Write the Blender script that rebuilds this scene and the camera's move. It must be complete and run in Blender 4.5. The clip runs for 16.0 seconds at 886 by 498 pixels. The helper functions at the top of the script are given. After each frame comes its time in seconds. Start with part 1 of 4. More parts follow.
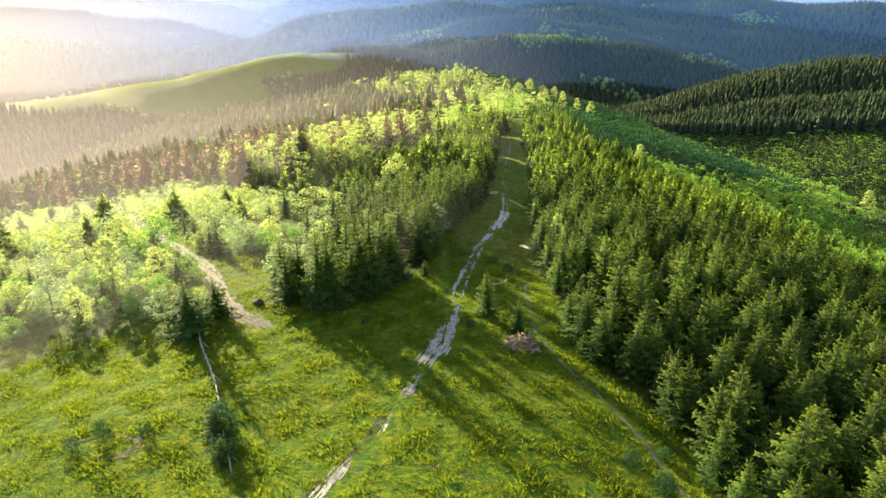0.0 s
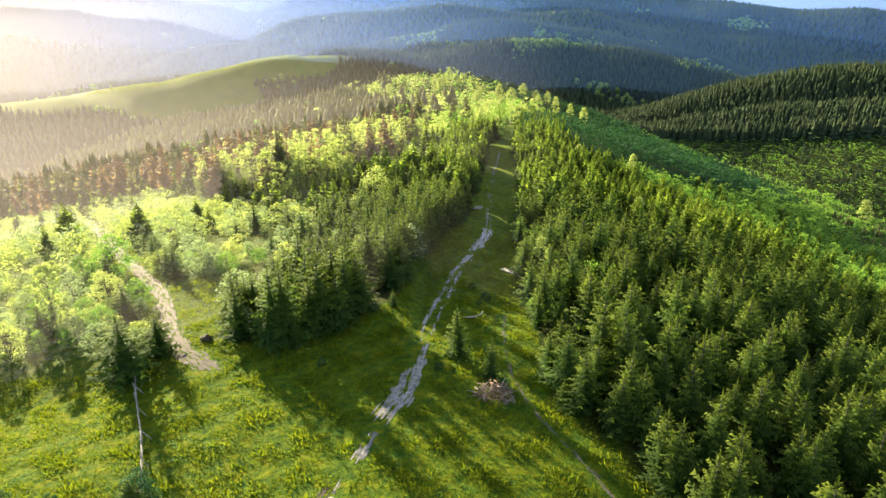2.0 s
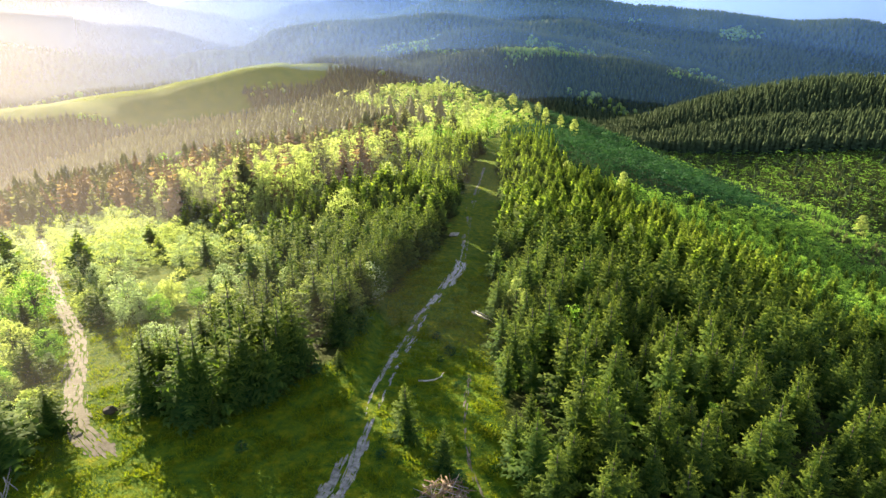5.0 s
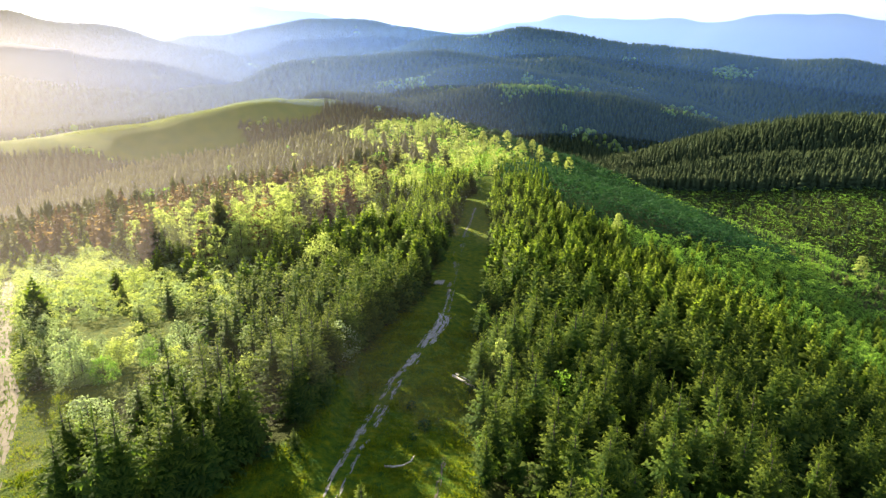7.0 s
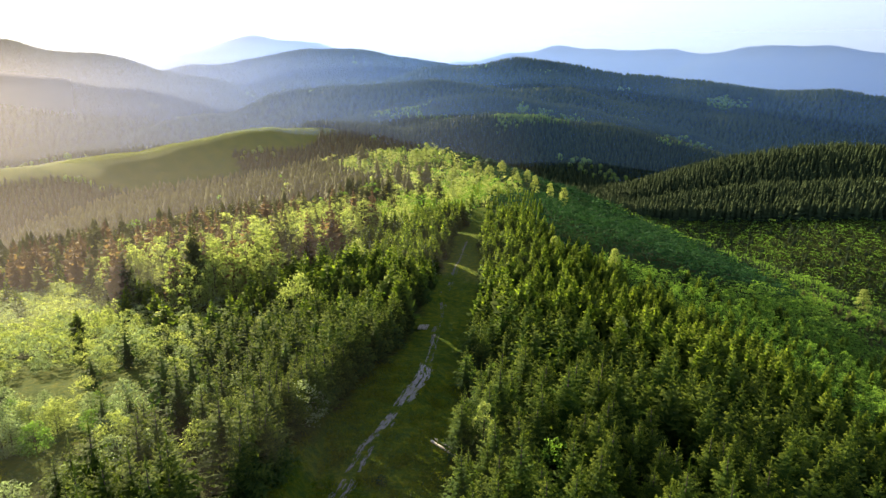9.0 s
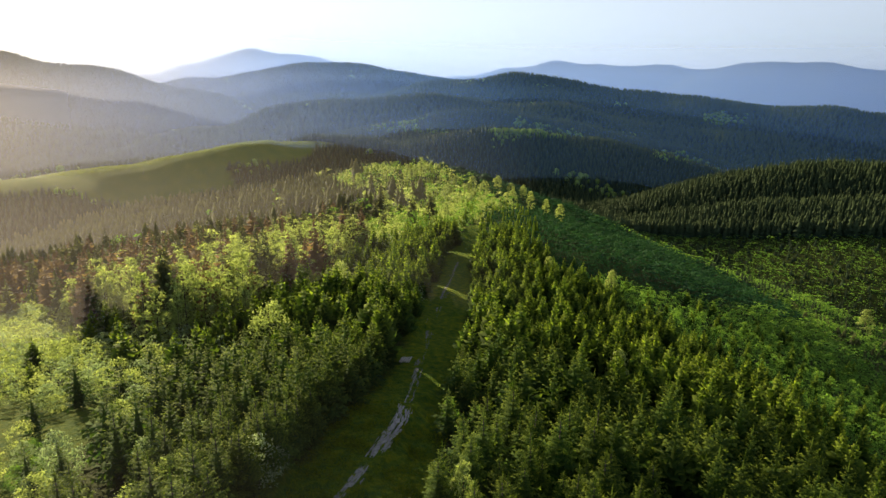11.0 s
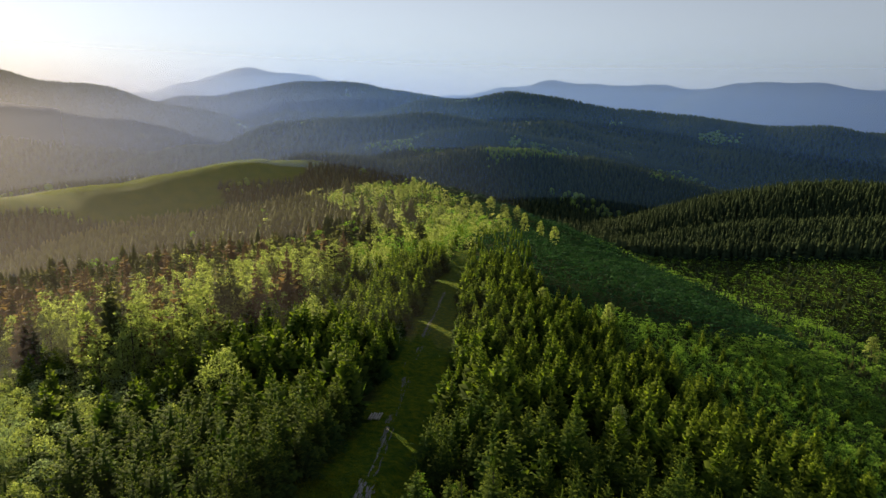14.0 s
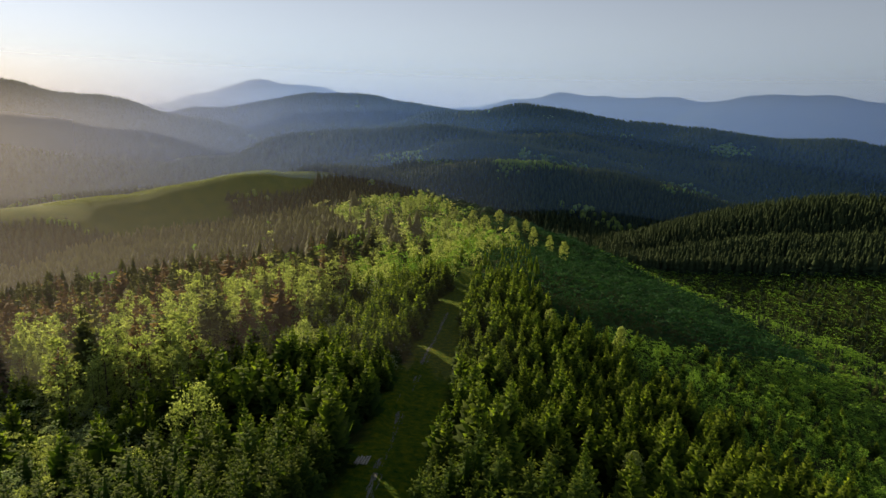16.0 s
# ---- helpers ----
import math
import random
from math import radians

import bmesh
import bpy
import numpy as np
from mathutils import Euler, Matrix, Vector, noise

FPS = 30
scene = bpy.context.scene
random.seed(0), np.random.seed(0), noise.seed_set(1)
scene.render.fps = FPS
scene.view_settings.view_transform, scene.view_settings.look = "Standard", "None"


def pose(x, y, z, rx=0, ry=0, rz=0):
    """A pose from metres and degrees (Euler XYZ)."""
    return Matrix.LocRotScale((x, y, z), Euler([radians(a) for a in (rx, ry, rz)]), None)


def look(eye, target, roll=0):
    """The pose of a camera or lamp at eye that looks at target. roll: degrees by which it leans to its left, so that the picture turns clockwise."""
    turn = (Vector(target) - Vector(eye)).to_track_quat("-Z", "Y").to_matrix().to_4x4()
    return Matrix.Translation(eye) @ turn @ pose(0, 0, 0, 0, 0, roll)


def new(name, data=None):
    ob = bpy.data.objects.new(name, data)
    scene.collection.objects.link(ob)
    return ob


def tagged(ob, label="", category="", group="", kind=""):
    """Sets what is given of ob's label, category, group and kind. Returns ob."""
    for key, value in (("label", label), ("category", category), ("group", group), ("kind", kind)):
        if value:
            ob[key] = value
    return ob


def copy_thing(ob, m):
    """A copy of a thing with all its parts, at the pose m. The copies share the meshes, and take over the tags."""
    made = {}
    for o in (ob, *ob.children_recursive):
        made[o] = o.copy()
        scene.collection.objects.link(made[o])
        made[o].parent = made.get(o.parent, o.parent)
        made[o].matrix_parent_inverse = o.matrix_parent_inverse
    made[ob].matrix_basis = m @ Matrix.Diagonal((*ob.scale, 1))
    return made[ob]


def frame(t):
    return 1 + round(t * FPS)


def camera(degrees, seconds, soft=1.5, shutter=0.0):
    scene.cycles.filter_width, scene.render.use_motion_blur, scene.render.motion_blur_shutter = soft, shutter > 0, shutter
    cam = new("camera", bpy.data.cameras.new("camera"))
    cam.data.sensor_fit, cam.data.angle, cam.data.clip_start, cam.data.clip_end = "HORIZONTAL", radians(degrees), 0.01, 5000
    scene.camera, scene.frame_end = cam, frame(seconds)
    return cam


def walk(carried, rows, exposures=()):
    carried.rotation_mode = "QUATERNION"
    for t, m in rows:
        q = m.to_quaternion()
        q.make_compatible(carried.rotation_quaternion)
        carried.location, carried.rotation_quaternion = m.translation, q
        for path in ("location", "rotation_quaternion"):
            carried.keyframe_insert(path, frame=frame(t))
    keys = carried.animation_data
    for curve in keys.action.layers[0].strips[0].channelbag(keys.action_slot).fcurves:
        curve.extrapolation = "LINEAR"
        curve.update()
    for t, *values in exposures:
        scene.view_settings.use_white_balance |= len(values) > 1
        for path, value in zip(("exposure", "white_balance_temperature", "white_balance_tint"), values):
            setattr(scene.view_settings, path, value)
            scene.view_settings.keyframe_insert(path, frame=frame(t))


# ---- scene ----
cam = camera(67.35, 16.0)
PATH = [
    (0.0, pose(0.000, -0.000, 38.000, 68.176, 0.928, -0.372)),
    (0.5, pose(0.794, 2.220, 38.024, 68.272, 0.818, -0.445)),
    (1.0, pose(1.589, 4.437, 38.047, 68.310, 0.747, -0.504)),
    (1.5, pose(2.386, 6.650, 38.069, 68.350, 0.659, -0.601)),
    (2.0, pose(3.184, 8.854, 38.088, 68.389, 0.500, -0.680)),
    (2.5, pose(3.979, 11.052, 38.105, 68.452, 0.421, -0.797)),
    (3.0, pose(4.767, 13.245, 38.120, 68.504, 0.402, -0.885)),
    (5.5, pose(8.333, 24.111, 38.043, 69.496, 0.053, -1.223)),
    (6.0, pose(8.975, 26.304, 38.019, 70.308, -0.068, -1.268)),
    (6.5, pose(9.610, 28.501, 37.996, 71.131, -0.150, -1.307)),
    (7.0, pose(10.240, 30.702, 37.974, 71.919, -0.247, -1.341)),
    (7.5, pose(10.868, 32.907, 37.953, 72.743, -0.329, -1.404)),
    (8.0, pose(11.494, 35.117, 37.933, 73.456, -0.334, -1.483)),
    (8.5, pose(12.118, 37.330, 37.914, 73.981, -0.399, -1.528)),
    (9.0, pose(12.741, 39.546, 37.894, 74.301, -0.413, -1.589)),
    (11.5, pose(15.807, 50.793, 37.751, 75.726, -0.783, -1.790)),
    (12.0, pose(16.403, 53.119, 37.734, 75.990, -0.784, -1.842)),
    (12.5, pose(16.997, 55.453, 37.718, 76.239, -0.777, -1.912)),
    (13.0, pose(17.587, 57.798, 37.705, 76.493, -0.840, -1.951)),
    (13.5, pose(18.173, 60.153, 37.695, 76.763, -0.835, -2.034)),
    (14.0, pose(18.754, 62.514, 37.685, 77.010, -0.904, -2.059)),
    (14.5, pose(19.330, 64.879, 37.677, 77.247, -0.952, -2.097)),
    (15.0, pose(19.901, 67.247, 37.671, 77.491, -0.964, -1.954)),
    (15.5, pose(20.470, 69.617, 37.667, 77.726, -1.008, -1.540)),
    (16.0, pose(21.038, 71.988, 37.663, 77.965, -1.041, -1.166)),
]
EXPOSURES = [(0.0, 2.58, 6000, 14), (5.5, 2.60, 6000, 14), (8.0, 2.10, 6080, 14), (9.0, 1.80, 6150, 14), (12.5, 1.08, 6350, 12), (16.0, 0.58, 6400, 12)]
walk(cam, PATH, EXPOSURES)

# ---- daylight: low sun ahead on the left, hazy spring sky ----
SUN_AZ, SUN_EL = -33.0, 11.8          # degrees from +y towards +x, and above the horizon
world = bpy.data.worlds.new("sky")
scene.world = world
world.use_nodes = True
wn = world.node_tree.nodes
wn.clear()
sky = wn.new("ShaderNodeTexSky")
sky.sky_type, sky.sun_disc = "NISHITA", False
sky.sun_elevation, sky.sun_rotation = radians(SUN_EL), radians(SUN_AZ)
sky.air_density, sky.dust_density, sky.ozone_density = 0.8, 0.08, 3.0
back = wn.new("ShaderNodeBackground")
back.inputs["Strength"].default_value = 0.062
wout = wn.new("ShaderNodeOutputWorld")
pale = wn.new("ShaderNodeHueSaturation")
pale.inputs["Saturation"].default_value = 0.38
world.node_tree.links.new(sky.outputs["Color"], pale.inputs["Color"])
world.node_tree.links.new(pale.outputs["Color"], back.inputs["Color"])
world.node_tree.links.new(back.outputs["Background"], wout.inputs["Surface"])

sun_data = bpy.data.lights.new("sun", "SUN")
sun_data.energy, sun_data.angle, sun_data.color = 4.7, radians(0.6), (1.0, 0.82, 0.47)
sun = new("sun", sun_data)
sun_way = Vector((math.sin(radians(SUN_AZ)) * math.cos(radians(SUN_EL)), math.cos(radians(SUN_AZ)) * math.cos(radians(SUN_EL)), math.sin(radians(SUN_EL))))
sun.matrix_world = look(sun_way * 300, (0, 0, 0))


# ---- terrain: hills as crest lines with flanks ----
# each hill: crest points (x, y, z), flank slope on the left and right of the line, roundness
HILLS = {
    "ridge": ([(-3, -420, 2), (-3, 0, 3), (-1, 67, 0.3), (7, 100, -5), (13, 150, -10), (31, 283, -23), (46, 420, -37), (40, 540, -44), (10, 640, -49), (-20, 760, -90), (-40, 980, -190)], 0.235, 0.36, 55),
    "right_hill": ([(80, 1010, -190), (249, 985, -194), (284, 965, -139), (348, 925, -162), (405, 885, -145), (454, 845, -100), (494, 800, -63), (560, 730, -55), (900, 560, -40), (1500, 300, -10)], 0.45, 0.3, 40),
    "mid_hill": ([(-185, 1305, -112), (-103, 1316, -103), (49, 1322, -118), (118, 1318, -84), (170, 1313, -66), (231, 1304, -61), (322, 1285, -72), (446, 1248, -104), (700, 1200, -150)], 0.40, 0.40, 41),
    "summit": ([(-300, 2470, -90), (-97, 2469, -34), (70, 2471, 8), (201, 2465, 20), (338, 2451, 42), (588, 2404, 3), (822, 2335, -20), (1065, 2233, -44), (1381, 2049, -57), (2400, 1500, -20)], 0.36, 0.30, 60),
    "shoulder": ([(-525, 1892, -104), (-335, 1938, -58), (-198, 1959, -30), (-73, 1970, -26), (86, 1971, -31), (398, 1934, -45), (760, 1860, -110)], 0.36, 0.36, 60),
    "meadow_hill": ([(-600, 640, -120), (-476, 870, -80), (-444, 930, -86), (-381, 1000, -88), (-339, 1035, -80), (-269, 1075, -74), (-230, 1090, -73), (-200, 1105, -76), (-143, 1130, -72), (-78, 1200, -74), (60, 1300, -96)], 0.3, 0.42, 52),
    "inner_hill": ([(-162, 1590, -162), (-86, 1600, -136), (-34, 1600, -62), (43, 1600, -49), (133, 1600, -52), (223, 1600, -49), (328, 1600, -55), (432, 1590, -138), (600, 1560, -120)], 0.34, 0.36, 30),
    "spur_a": ([(800, 2330, -22), (692, 2232, -30), (580, 2117, -58), (500, 2030, -95)], 0.3, 0.34, 16),
    "spur_b": ([(1065, 2233, -46), (966, 2090, -62), (862, 2002, -98), (790, 1930, -130)], 0.3, 0.34, 16),
    "back_hill": ([(-1182, 2929, -63), (-1078, 2971, -15), (-676, 3093, 33), (-483, 3131, 82), (-259, 3159, 74), (-4, 3172, 29), (177, 3168, 20), (600, 3200, -60)], 0.33, 0.33, 80),
    "far_range": ([(100, 4680, -60), (366, 4659, 55), (628, 4632, 98), (920, 4583, 148), (1275, 4498, 122), (1575, 4402, 122), (1735, 4341, 100), (2000, 4224, 138), (2192, 4127, 150), (2373, 4025, 148), (2607, 3876, 109), (3300, 3500, 90)], 0.25, 0.25, 60),
    "far_peak": ([(-1700, 4200, 20), (-1479, 4315, 58), (-1255, 4387, 115), (-1020, 4450, 190), (-710, 4512, 146), (-422, 4550, 80), (-200, 4600, 0)], 0.25, 0.25, 60),
    "near_range": ([(1300, 4050, -40), (1478, 4011, 15), (1753, 3898, 85), (2014, 3769, 42), (2390, 3540, 28)], 0.25, 0.25, 50),
    "left_hill": ([(-2600, 1100, 120), (-1574, 2125, 90), (-1346, 2284, 82), (-1212, 2361, 60), (-1064, 2435, 28), (-901, 2503, -15), (-700, 2560, -90)], 0.30, 0.30, 80),
}


def crest_height(x, y, points, left, right, soft):
    """Height of one hill at arrays x, y: the crest's height less the flank's drop."""
    best = np.full(x.shape, -1e9)
    pts = np.array(points, float)
    for a, b in zip(pts[:-1], pts[1:]):
        d = b[:2] - a[:2]
        s = np.clip(((x - a[0]) * d[0] + (y - a[1]) * d[1]) / (d @ d), 0, 1)
        px, py = a[0] + s * d[0], a[1] + s * d[1]
        side = d[0] * (y - py) - d[1] * (x - px)
        dist = np.hypot(x - px, y - py)
        slope = np.where(side > 0, left, right)
        round_off = np.where(side > 0, soft, 0.62 * soft) if left != right and soft == 55 else soft
        z = a[2] + s * (b[2] - a[2]) - slope * (np.sqrt(dist ** 2 + round_off ** 2) - round_off) - 0.2 * np.maximum(0, dist - 270)
        best = np.maximum(best, z)
    return best


def line_distance(line, x, y):
    best = np.full(np.shape(x), 1e9)
    pts = np.array(line, float)
    for a, b in zip(pts[:-1], pts[1:]):
        d = b - a
        s = np.clip(((x - a[0]) * d[0] + (y - a[1]) * d[1]) / (d @ d), 0, 1)
        best = np.minimum(best, np.hypot(x - a[0] - s * d[0], y - a[1] - s * d[1]))
    return best


HOLLOW = [(270, 815), (330, 792), (395, 762), (450, 728), (520, 670)]        # between the front wood and the hill behind it


def height(x, y):
    x, y = np.asarray(x, float), np.asarray(y, float)
    total = np.zeros(x.shape)
    k = 14.0
    for points, left, right, soft in HILLS.values():
        total += np.exp(np.clip(crest_height(x, y, points, left, right, soft), -230, 400) / k)
    total += np.exp(-215 / k)
    z = k * np.log(total)
    far = np.clip((np.hypot(x, y - 60) - 120) / 500, 0, 1)
    far = far * (1 - 0.9 * np.exp(-((x - 400) / 230) ** 2 - ((y - 780) / 230) ** 2))
    z += far * (6 * np.sin(x / 61 + 1.3 * np.sin(y / 97)) + 5 * np.sin(y / 53 + 1.7 * np.sin(x / 83)))
    z -= 15 * np.exp(-(line_distance(HOLLOW, x, y) / 26) ** 2)
    near = 0.25 * np.sin(x / 5.3 + 1.1 * np.sin(y / 7.1)) + 0.2 * np.sin(y / 4.1 + 1.4 * np.sin(x / 6.3))
    return z + near
# end of terrain


# ---- materials ----
def node_material(name):
    m = bpy.data.materials.new(name)
    m.use_nodes = True
    nt = m.node_tree
    nt.nodes.clear()
    out = nt.nodes.new("ShaderNodeOutputMaterial")
    return m, nt, out


def noise_node(nt, scale, detail=4.0, rough=0.6, coord="Object"):
    tc = nt.nodes.new("ShaderNodeTexCoord")
    nz = nt.nodes.new("ShaderNodeTexNoise")
    nz.inputs["Scale"].default_value = scale
    nz.inputs["Detail"].default_value = detail
    nz.inputs["Roughness"].default_value = rough
    nt.links.new(tc.outputs[coord], nz.inputs["Vector"])
    return nz.outputs["Fac"]


def ramp_node(nt, fac, stops):
    r = nt.nodes.new("ShaderNodeValToRGB")
    while len(r.color_ramp.elements) < len(stops):
        r.color_ramp.elements.new(0.5)
    for e, (p, c) in zip(r.color_ramp.elements, stops):
        e.position, e.color = p, (*c, 1)
    nt.links.new(fac, r.inputs["Fac"])
    return r.outputs["Color"]


def mix_color(nt, fac, a, b, kind="MIX"):
    m = nt.nodes.new("ShaderNodeMix")
    m.data_type, m.blend_type = "RGBA", kind
    for sock, v in ((m.inputs[0], fac), (m.inputs[6], a), (m.inputs[7], b)):
        if isinstance(v, (int, float)):
            sock.default_value = v
        elif isinstance(v, tuple):
            sock.default_value = (*v, 1)
        else:
            nt.links.new(v, sock)
    return m.outputs[2]


def math_node(nt, op, a, b=0.0, clamp=False):
    m = nt.nodes.new("ShaderNodeMath")
    m.operation, m.use_clamp = op, clamp
    for sock, v in zip(m.inputs, (a, b)):
        if isinstance(v, (int, float)):
            sock.default_value = v
        else:
            nt.links.new(v, sock)
    return m.outputs[0]


def attribute(nt, name):
    a = nt.nodes.new("ShaderNodeAttribute")
    a.attribute_name = name
    return a.outputs["Fac"]


def foliage(name, dark, mid, light, glow=0.4, fresh=(0.30, 0.36, 0.05), shine=(1.5, 1.45, 0.7)):
    """Leaves or needles: old growth, tips lightened by young growth and painted sun, a tint for each plant, and light
    that shines through.
    """
    m, nt, out = node_material(name)
    info = nt.nodes.new("ShaderNodeObjectInfo")
    tint = math_node(nt, "ADD", attribute(nt, "tint"), info.outputs["Random"])
    tint = math_node(nt, "FRACT", tint)
    col = ramp_node(nt, tint, [(0.0, dark), (0.5, mid), (1.0, light)])
    grain = noise_node(nt, 1.7, 3)
    col = mix_color(nt, 0.35, col, ramp_node(nt, grain, [(0.3, dark), (0.7, light)]))
    # fresh: colour of new growth and of growth painted as sunlit
    col = mix_color(nt, math_node(nt, "MULTIPLY", attribute(nt, "tip_light"), 0.9), col, fresh)
    p = nt.nodes.new("ShaderNodeBsdfPrincipled")
    p.inputs["Roughness"].default_value = 0.8
    p.inputs["Specular IOR Level"].default_value = 0.06
    nt.links.new(col, p.inputs["Base Color"])
    t = nt.nodes.new("ShaderNodeBsdfTranslucent")
    through_col = mix_color(nt, 1.0, col, shine, "MULTIPLY")
    nt.links.new(through_col, t.inputs["Color"])
    mx = nt.nodes.new("ShaderNodeMixShader")
    mx.inputs[0].default_value = glow
    nt.links.new(p.outputs[0], mx.inputs[1])
    nt.links.new(t.outputs[0], mx.inputs[2])
    nt.links.new(mx.outputs[0], out.inputs["Surface"])
    return m


def surface(name, stops, scale, rough=0.9, bump=0.3, bump_scale=8.0, second=0.6, spec=0.3):
    m, nt, out = node_material(name)
    col = ramp_node(nt, noise_node(nt, scale, 6), stops)
    wide = ramp_node(nt, noise_node(nt, scale * 0.13, 3), [(0.3, (second,) * 3), (0.7, (1.0,) * 3)])
    col = mix_color(nt, 1.0, col, wide, "MULTIPLY")
    p = nt.nodes.new("ShaderNodeBsdfPrincipled")
    p.inputs["Roughness"].default_value = rough
    p.inputs["Specular IOR Level"].default_value = spec
    nt.links.new(col, p.inputs["Base Color"])
    if bump:
        b = nt.nodes.new("ShaderNodeBump")
        b.inputs["Strength"].default_value = bump
        b.inputs["Distance"].default_value = 0.2
        nt.links.new(noise_node(nt, bump_scale, 5), b.inputs["Height"])
        nt.links.new(b.outputs[0], p.inputs["Normal"])
    nt.links.new(p.outputs[0], out.inputs["Surface"])
    return m


# Dark inner needles, bright tips: sun and shade exaggerated in the colours.
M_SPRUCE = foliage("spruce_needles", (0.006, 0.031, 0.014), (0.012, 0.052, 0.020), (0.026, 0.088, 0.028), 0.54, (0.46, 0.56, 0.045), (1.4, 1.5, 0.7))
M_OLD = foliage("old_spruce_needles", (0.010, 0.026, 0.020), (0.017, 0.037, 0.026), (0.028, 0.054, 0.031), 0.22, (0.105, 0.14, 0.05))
# Broadleaf green, lightened to paint in sunlit patches of the hills.
M_HILL_LIT = foliage("hill_lit_leaves", (0.14, 0.24, 0.06), (0.20, 0.33, 0.075), (0.28, 0.42, 0.10), 0.55, (0.48, 0.55, 0.13))
# Lighter and greyer than M_OLD: haze over the left wood is painted in.
M_TALL = foliage("tall_spruce_needles", (0.050, 0.075, 0.040), (0.085, 0.11, 0.055), (0.14, 0.155, 0.078), 0.5, (0.24, 0.25, 0.11))
# Paler than M_SHRUB: sun and haze of the left flank painted in.
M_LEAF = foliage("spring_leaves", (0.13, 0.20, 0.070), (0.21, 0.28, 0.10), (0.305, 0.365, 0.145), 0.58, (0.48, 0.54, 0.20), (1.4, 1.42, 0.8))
# Darker than M_LEAF: the right flank's shade is partly in this green.
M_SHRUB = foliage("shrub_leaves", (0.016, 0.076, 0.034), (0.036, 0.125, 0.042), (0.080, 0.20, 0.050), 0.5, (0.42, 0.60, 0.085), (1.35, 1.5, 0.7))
# Darkest: shade of the far flank painted in; also for dark meadow bushes.
M_DARK_SHADED = foliage("dark_shaded_leaves", (0.007, 0.034, 0.022), (0.014, 0.055, 0.030), (0.026, 0.080, 0.037), 0.28, (0.055, 0.14, 0.045))
M_WILLOW = foliage("grey_green_leaves", (0.11, 0.17, 0.10), (0.17, 0.235, 0.135), (0.25, 0.315, 0.18), 0.52, (0.40, 0.47, 0.26), (1.3, 1.4, 0.9))
M_BLOSSOM = foliage("white_blossom", (0.40, 0.44, 0.30), (0.55, 0.57, 0.46), (0.70, 0.70, 0.62), 0.5, (0.78, 0.78, 0.72))
M_DRY = foliage("dry_needles", (0.13, 0.088, 0.060), (0.185, 0.13, 0.085), (0.26, 0.19, 0.125), 0.4, (0.27, 0.195, 0.12))
M_GRASS = foliage("grass_blades", (0.040, 0.115, 0.012), (0.095, 0.165, 0.010), (0.155, 0.205, 0.008), 0.60, (0.23, 0.235, 0.008))
M_EARTH = surface("dark_earth", [(0.3, (0.035, 0.028, 0.018)), (0.7, (0.10, 0.08, 0.05))], 2, 0.9, 0.5)
M_TWIG = surface("cut_twigs", [(0.3, (0.16, 0.10, 0.06)), (0.7, (0.36, 0.26, 0.17))], 3, 0.9, 0.4)
M_BARK = surface("bark", [(0.3, (0.06, 0.045, 0.035)), (0.7, (0.15, 0.12, 0.09))], 5, 0.9, 0.5)
M_MUD = surface("wet_mud", [(0.35, (0.095, 0.092, 0.078)), (0.65, (0.28, 0.275, 0.24))], 2.2, 0.4, 0.35, 3.0, 0.75, 0.4)
M_DIRT = surface("dry_dirt", [(0.3, (0.10, 0.085, 0.066)), (0.7, (0.19, 0.165, 0.13))], 1.1, 0.95, 0.4, 4.0, 0.8)
M_TRACK = surface("trodden_track", [(0.3, (0.13, 0.135, 0.11)), (0.7, (0.29, 0.29, 0.25))], 1.3, 0.9, 0.4, 4.0, 0.7)
M_PALE = surface("peeled_wood", [(0.3, (0.50, 0.45, 0.38)), (0.7, (0.70, 0.66, 0.58))], 3, 0.7, 0.15, 12)
M_WOOD = surface("weathered_wood", [(0.3, (0.24, 0.22, 0.20)), (0.7, (0.42, 0.39, 0.35))], 6, 0.85, 0.3, 20)


def ground_material():
    m, nt, out = node_material("ground_cover")
    grass = ramp_node(nt, noise_node(nt, 0.9, 6, 0.7), [(0.30, (0.024, 0.085, 0.016)), (0.5, (0.098, 0.160, 0.011)), (0.72, (0.245, 0.250, 0.008))])
    wide = ramp_node(nt, noise_node(nt, 0.05, 4), [(0.35, (0.75, 0.85, 0.8)), (0.65, (1.1, 1.0, 0.9))])
    grass = mix_color(nt, 1.0, grass, wide, "MULTIPLY")
    floor = ramp_node(nt, noise_node(nt, 0.5, 5), [(0.3, (0.025, 0.035, 0.012)), (0.7, (0.06, 0.075, 0.02))])
    col = mix_color(nt, attribute(nt, "wood"), grass, floor)
    p = nt.nodes.new("ShaderNodeBsdfPrincipled")
    p.inputs["Roughness"].default_value = 0.9
    p.inputs["Specular IOR Level"].default_value = 0.03
    b = nt.nodes.new("ShaderNodeBump")
    b.inputs["Strength"].default_value = 1.0
    b.inputs["Distance"].default_value = 0.6
    nt.links.new(noise_node(nt, 1.6, 6, 0.7), b.inputs["Height"])
    nt.links.new(b.outputs[0], p.inputs["Normal"])
    nt.links.new(col, p.inputs["Base Color"])
    nt.links.new(p.outputs[0], out.inputs["Surface"])
    return m


M_GROUND = ground_material()

# ---- plan: lines on the ground (x, y) ----
TRACK = [(-10.5, 37), (-7.2, 45.7), (-5.1, 50.4), (-3.4, 56), (-0.2, 65.5), (1.3, 77), (3.0, 89), (5.4, 103.5), (8.7, 115), (12.6, 128), (14.3, 145), (15.6, 160), (17.6, 183), (20.8, 206), (25.5, 240), (31, 283), (37, 330)]
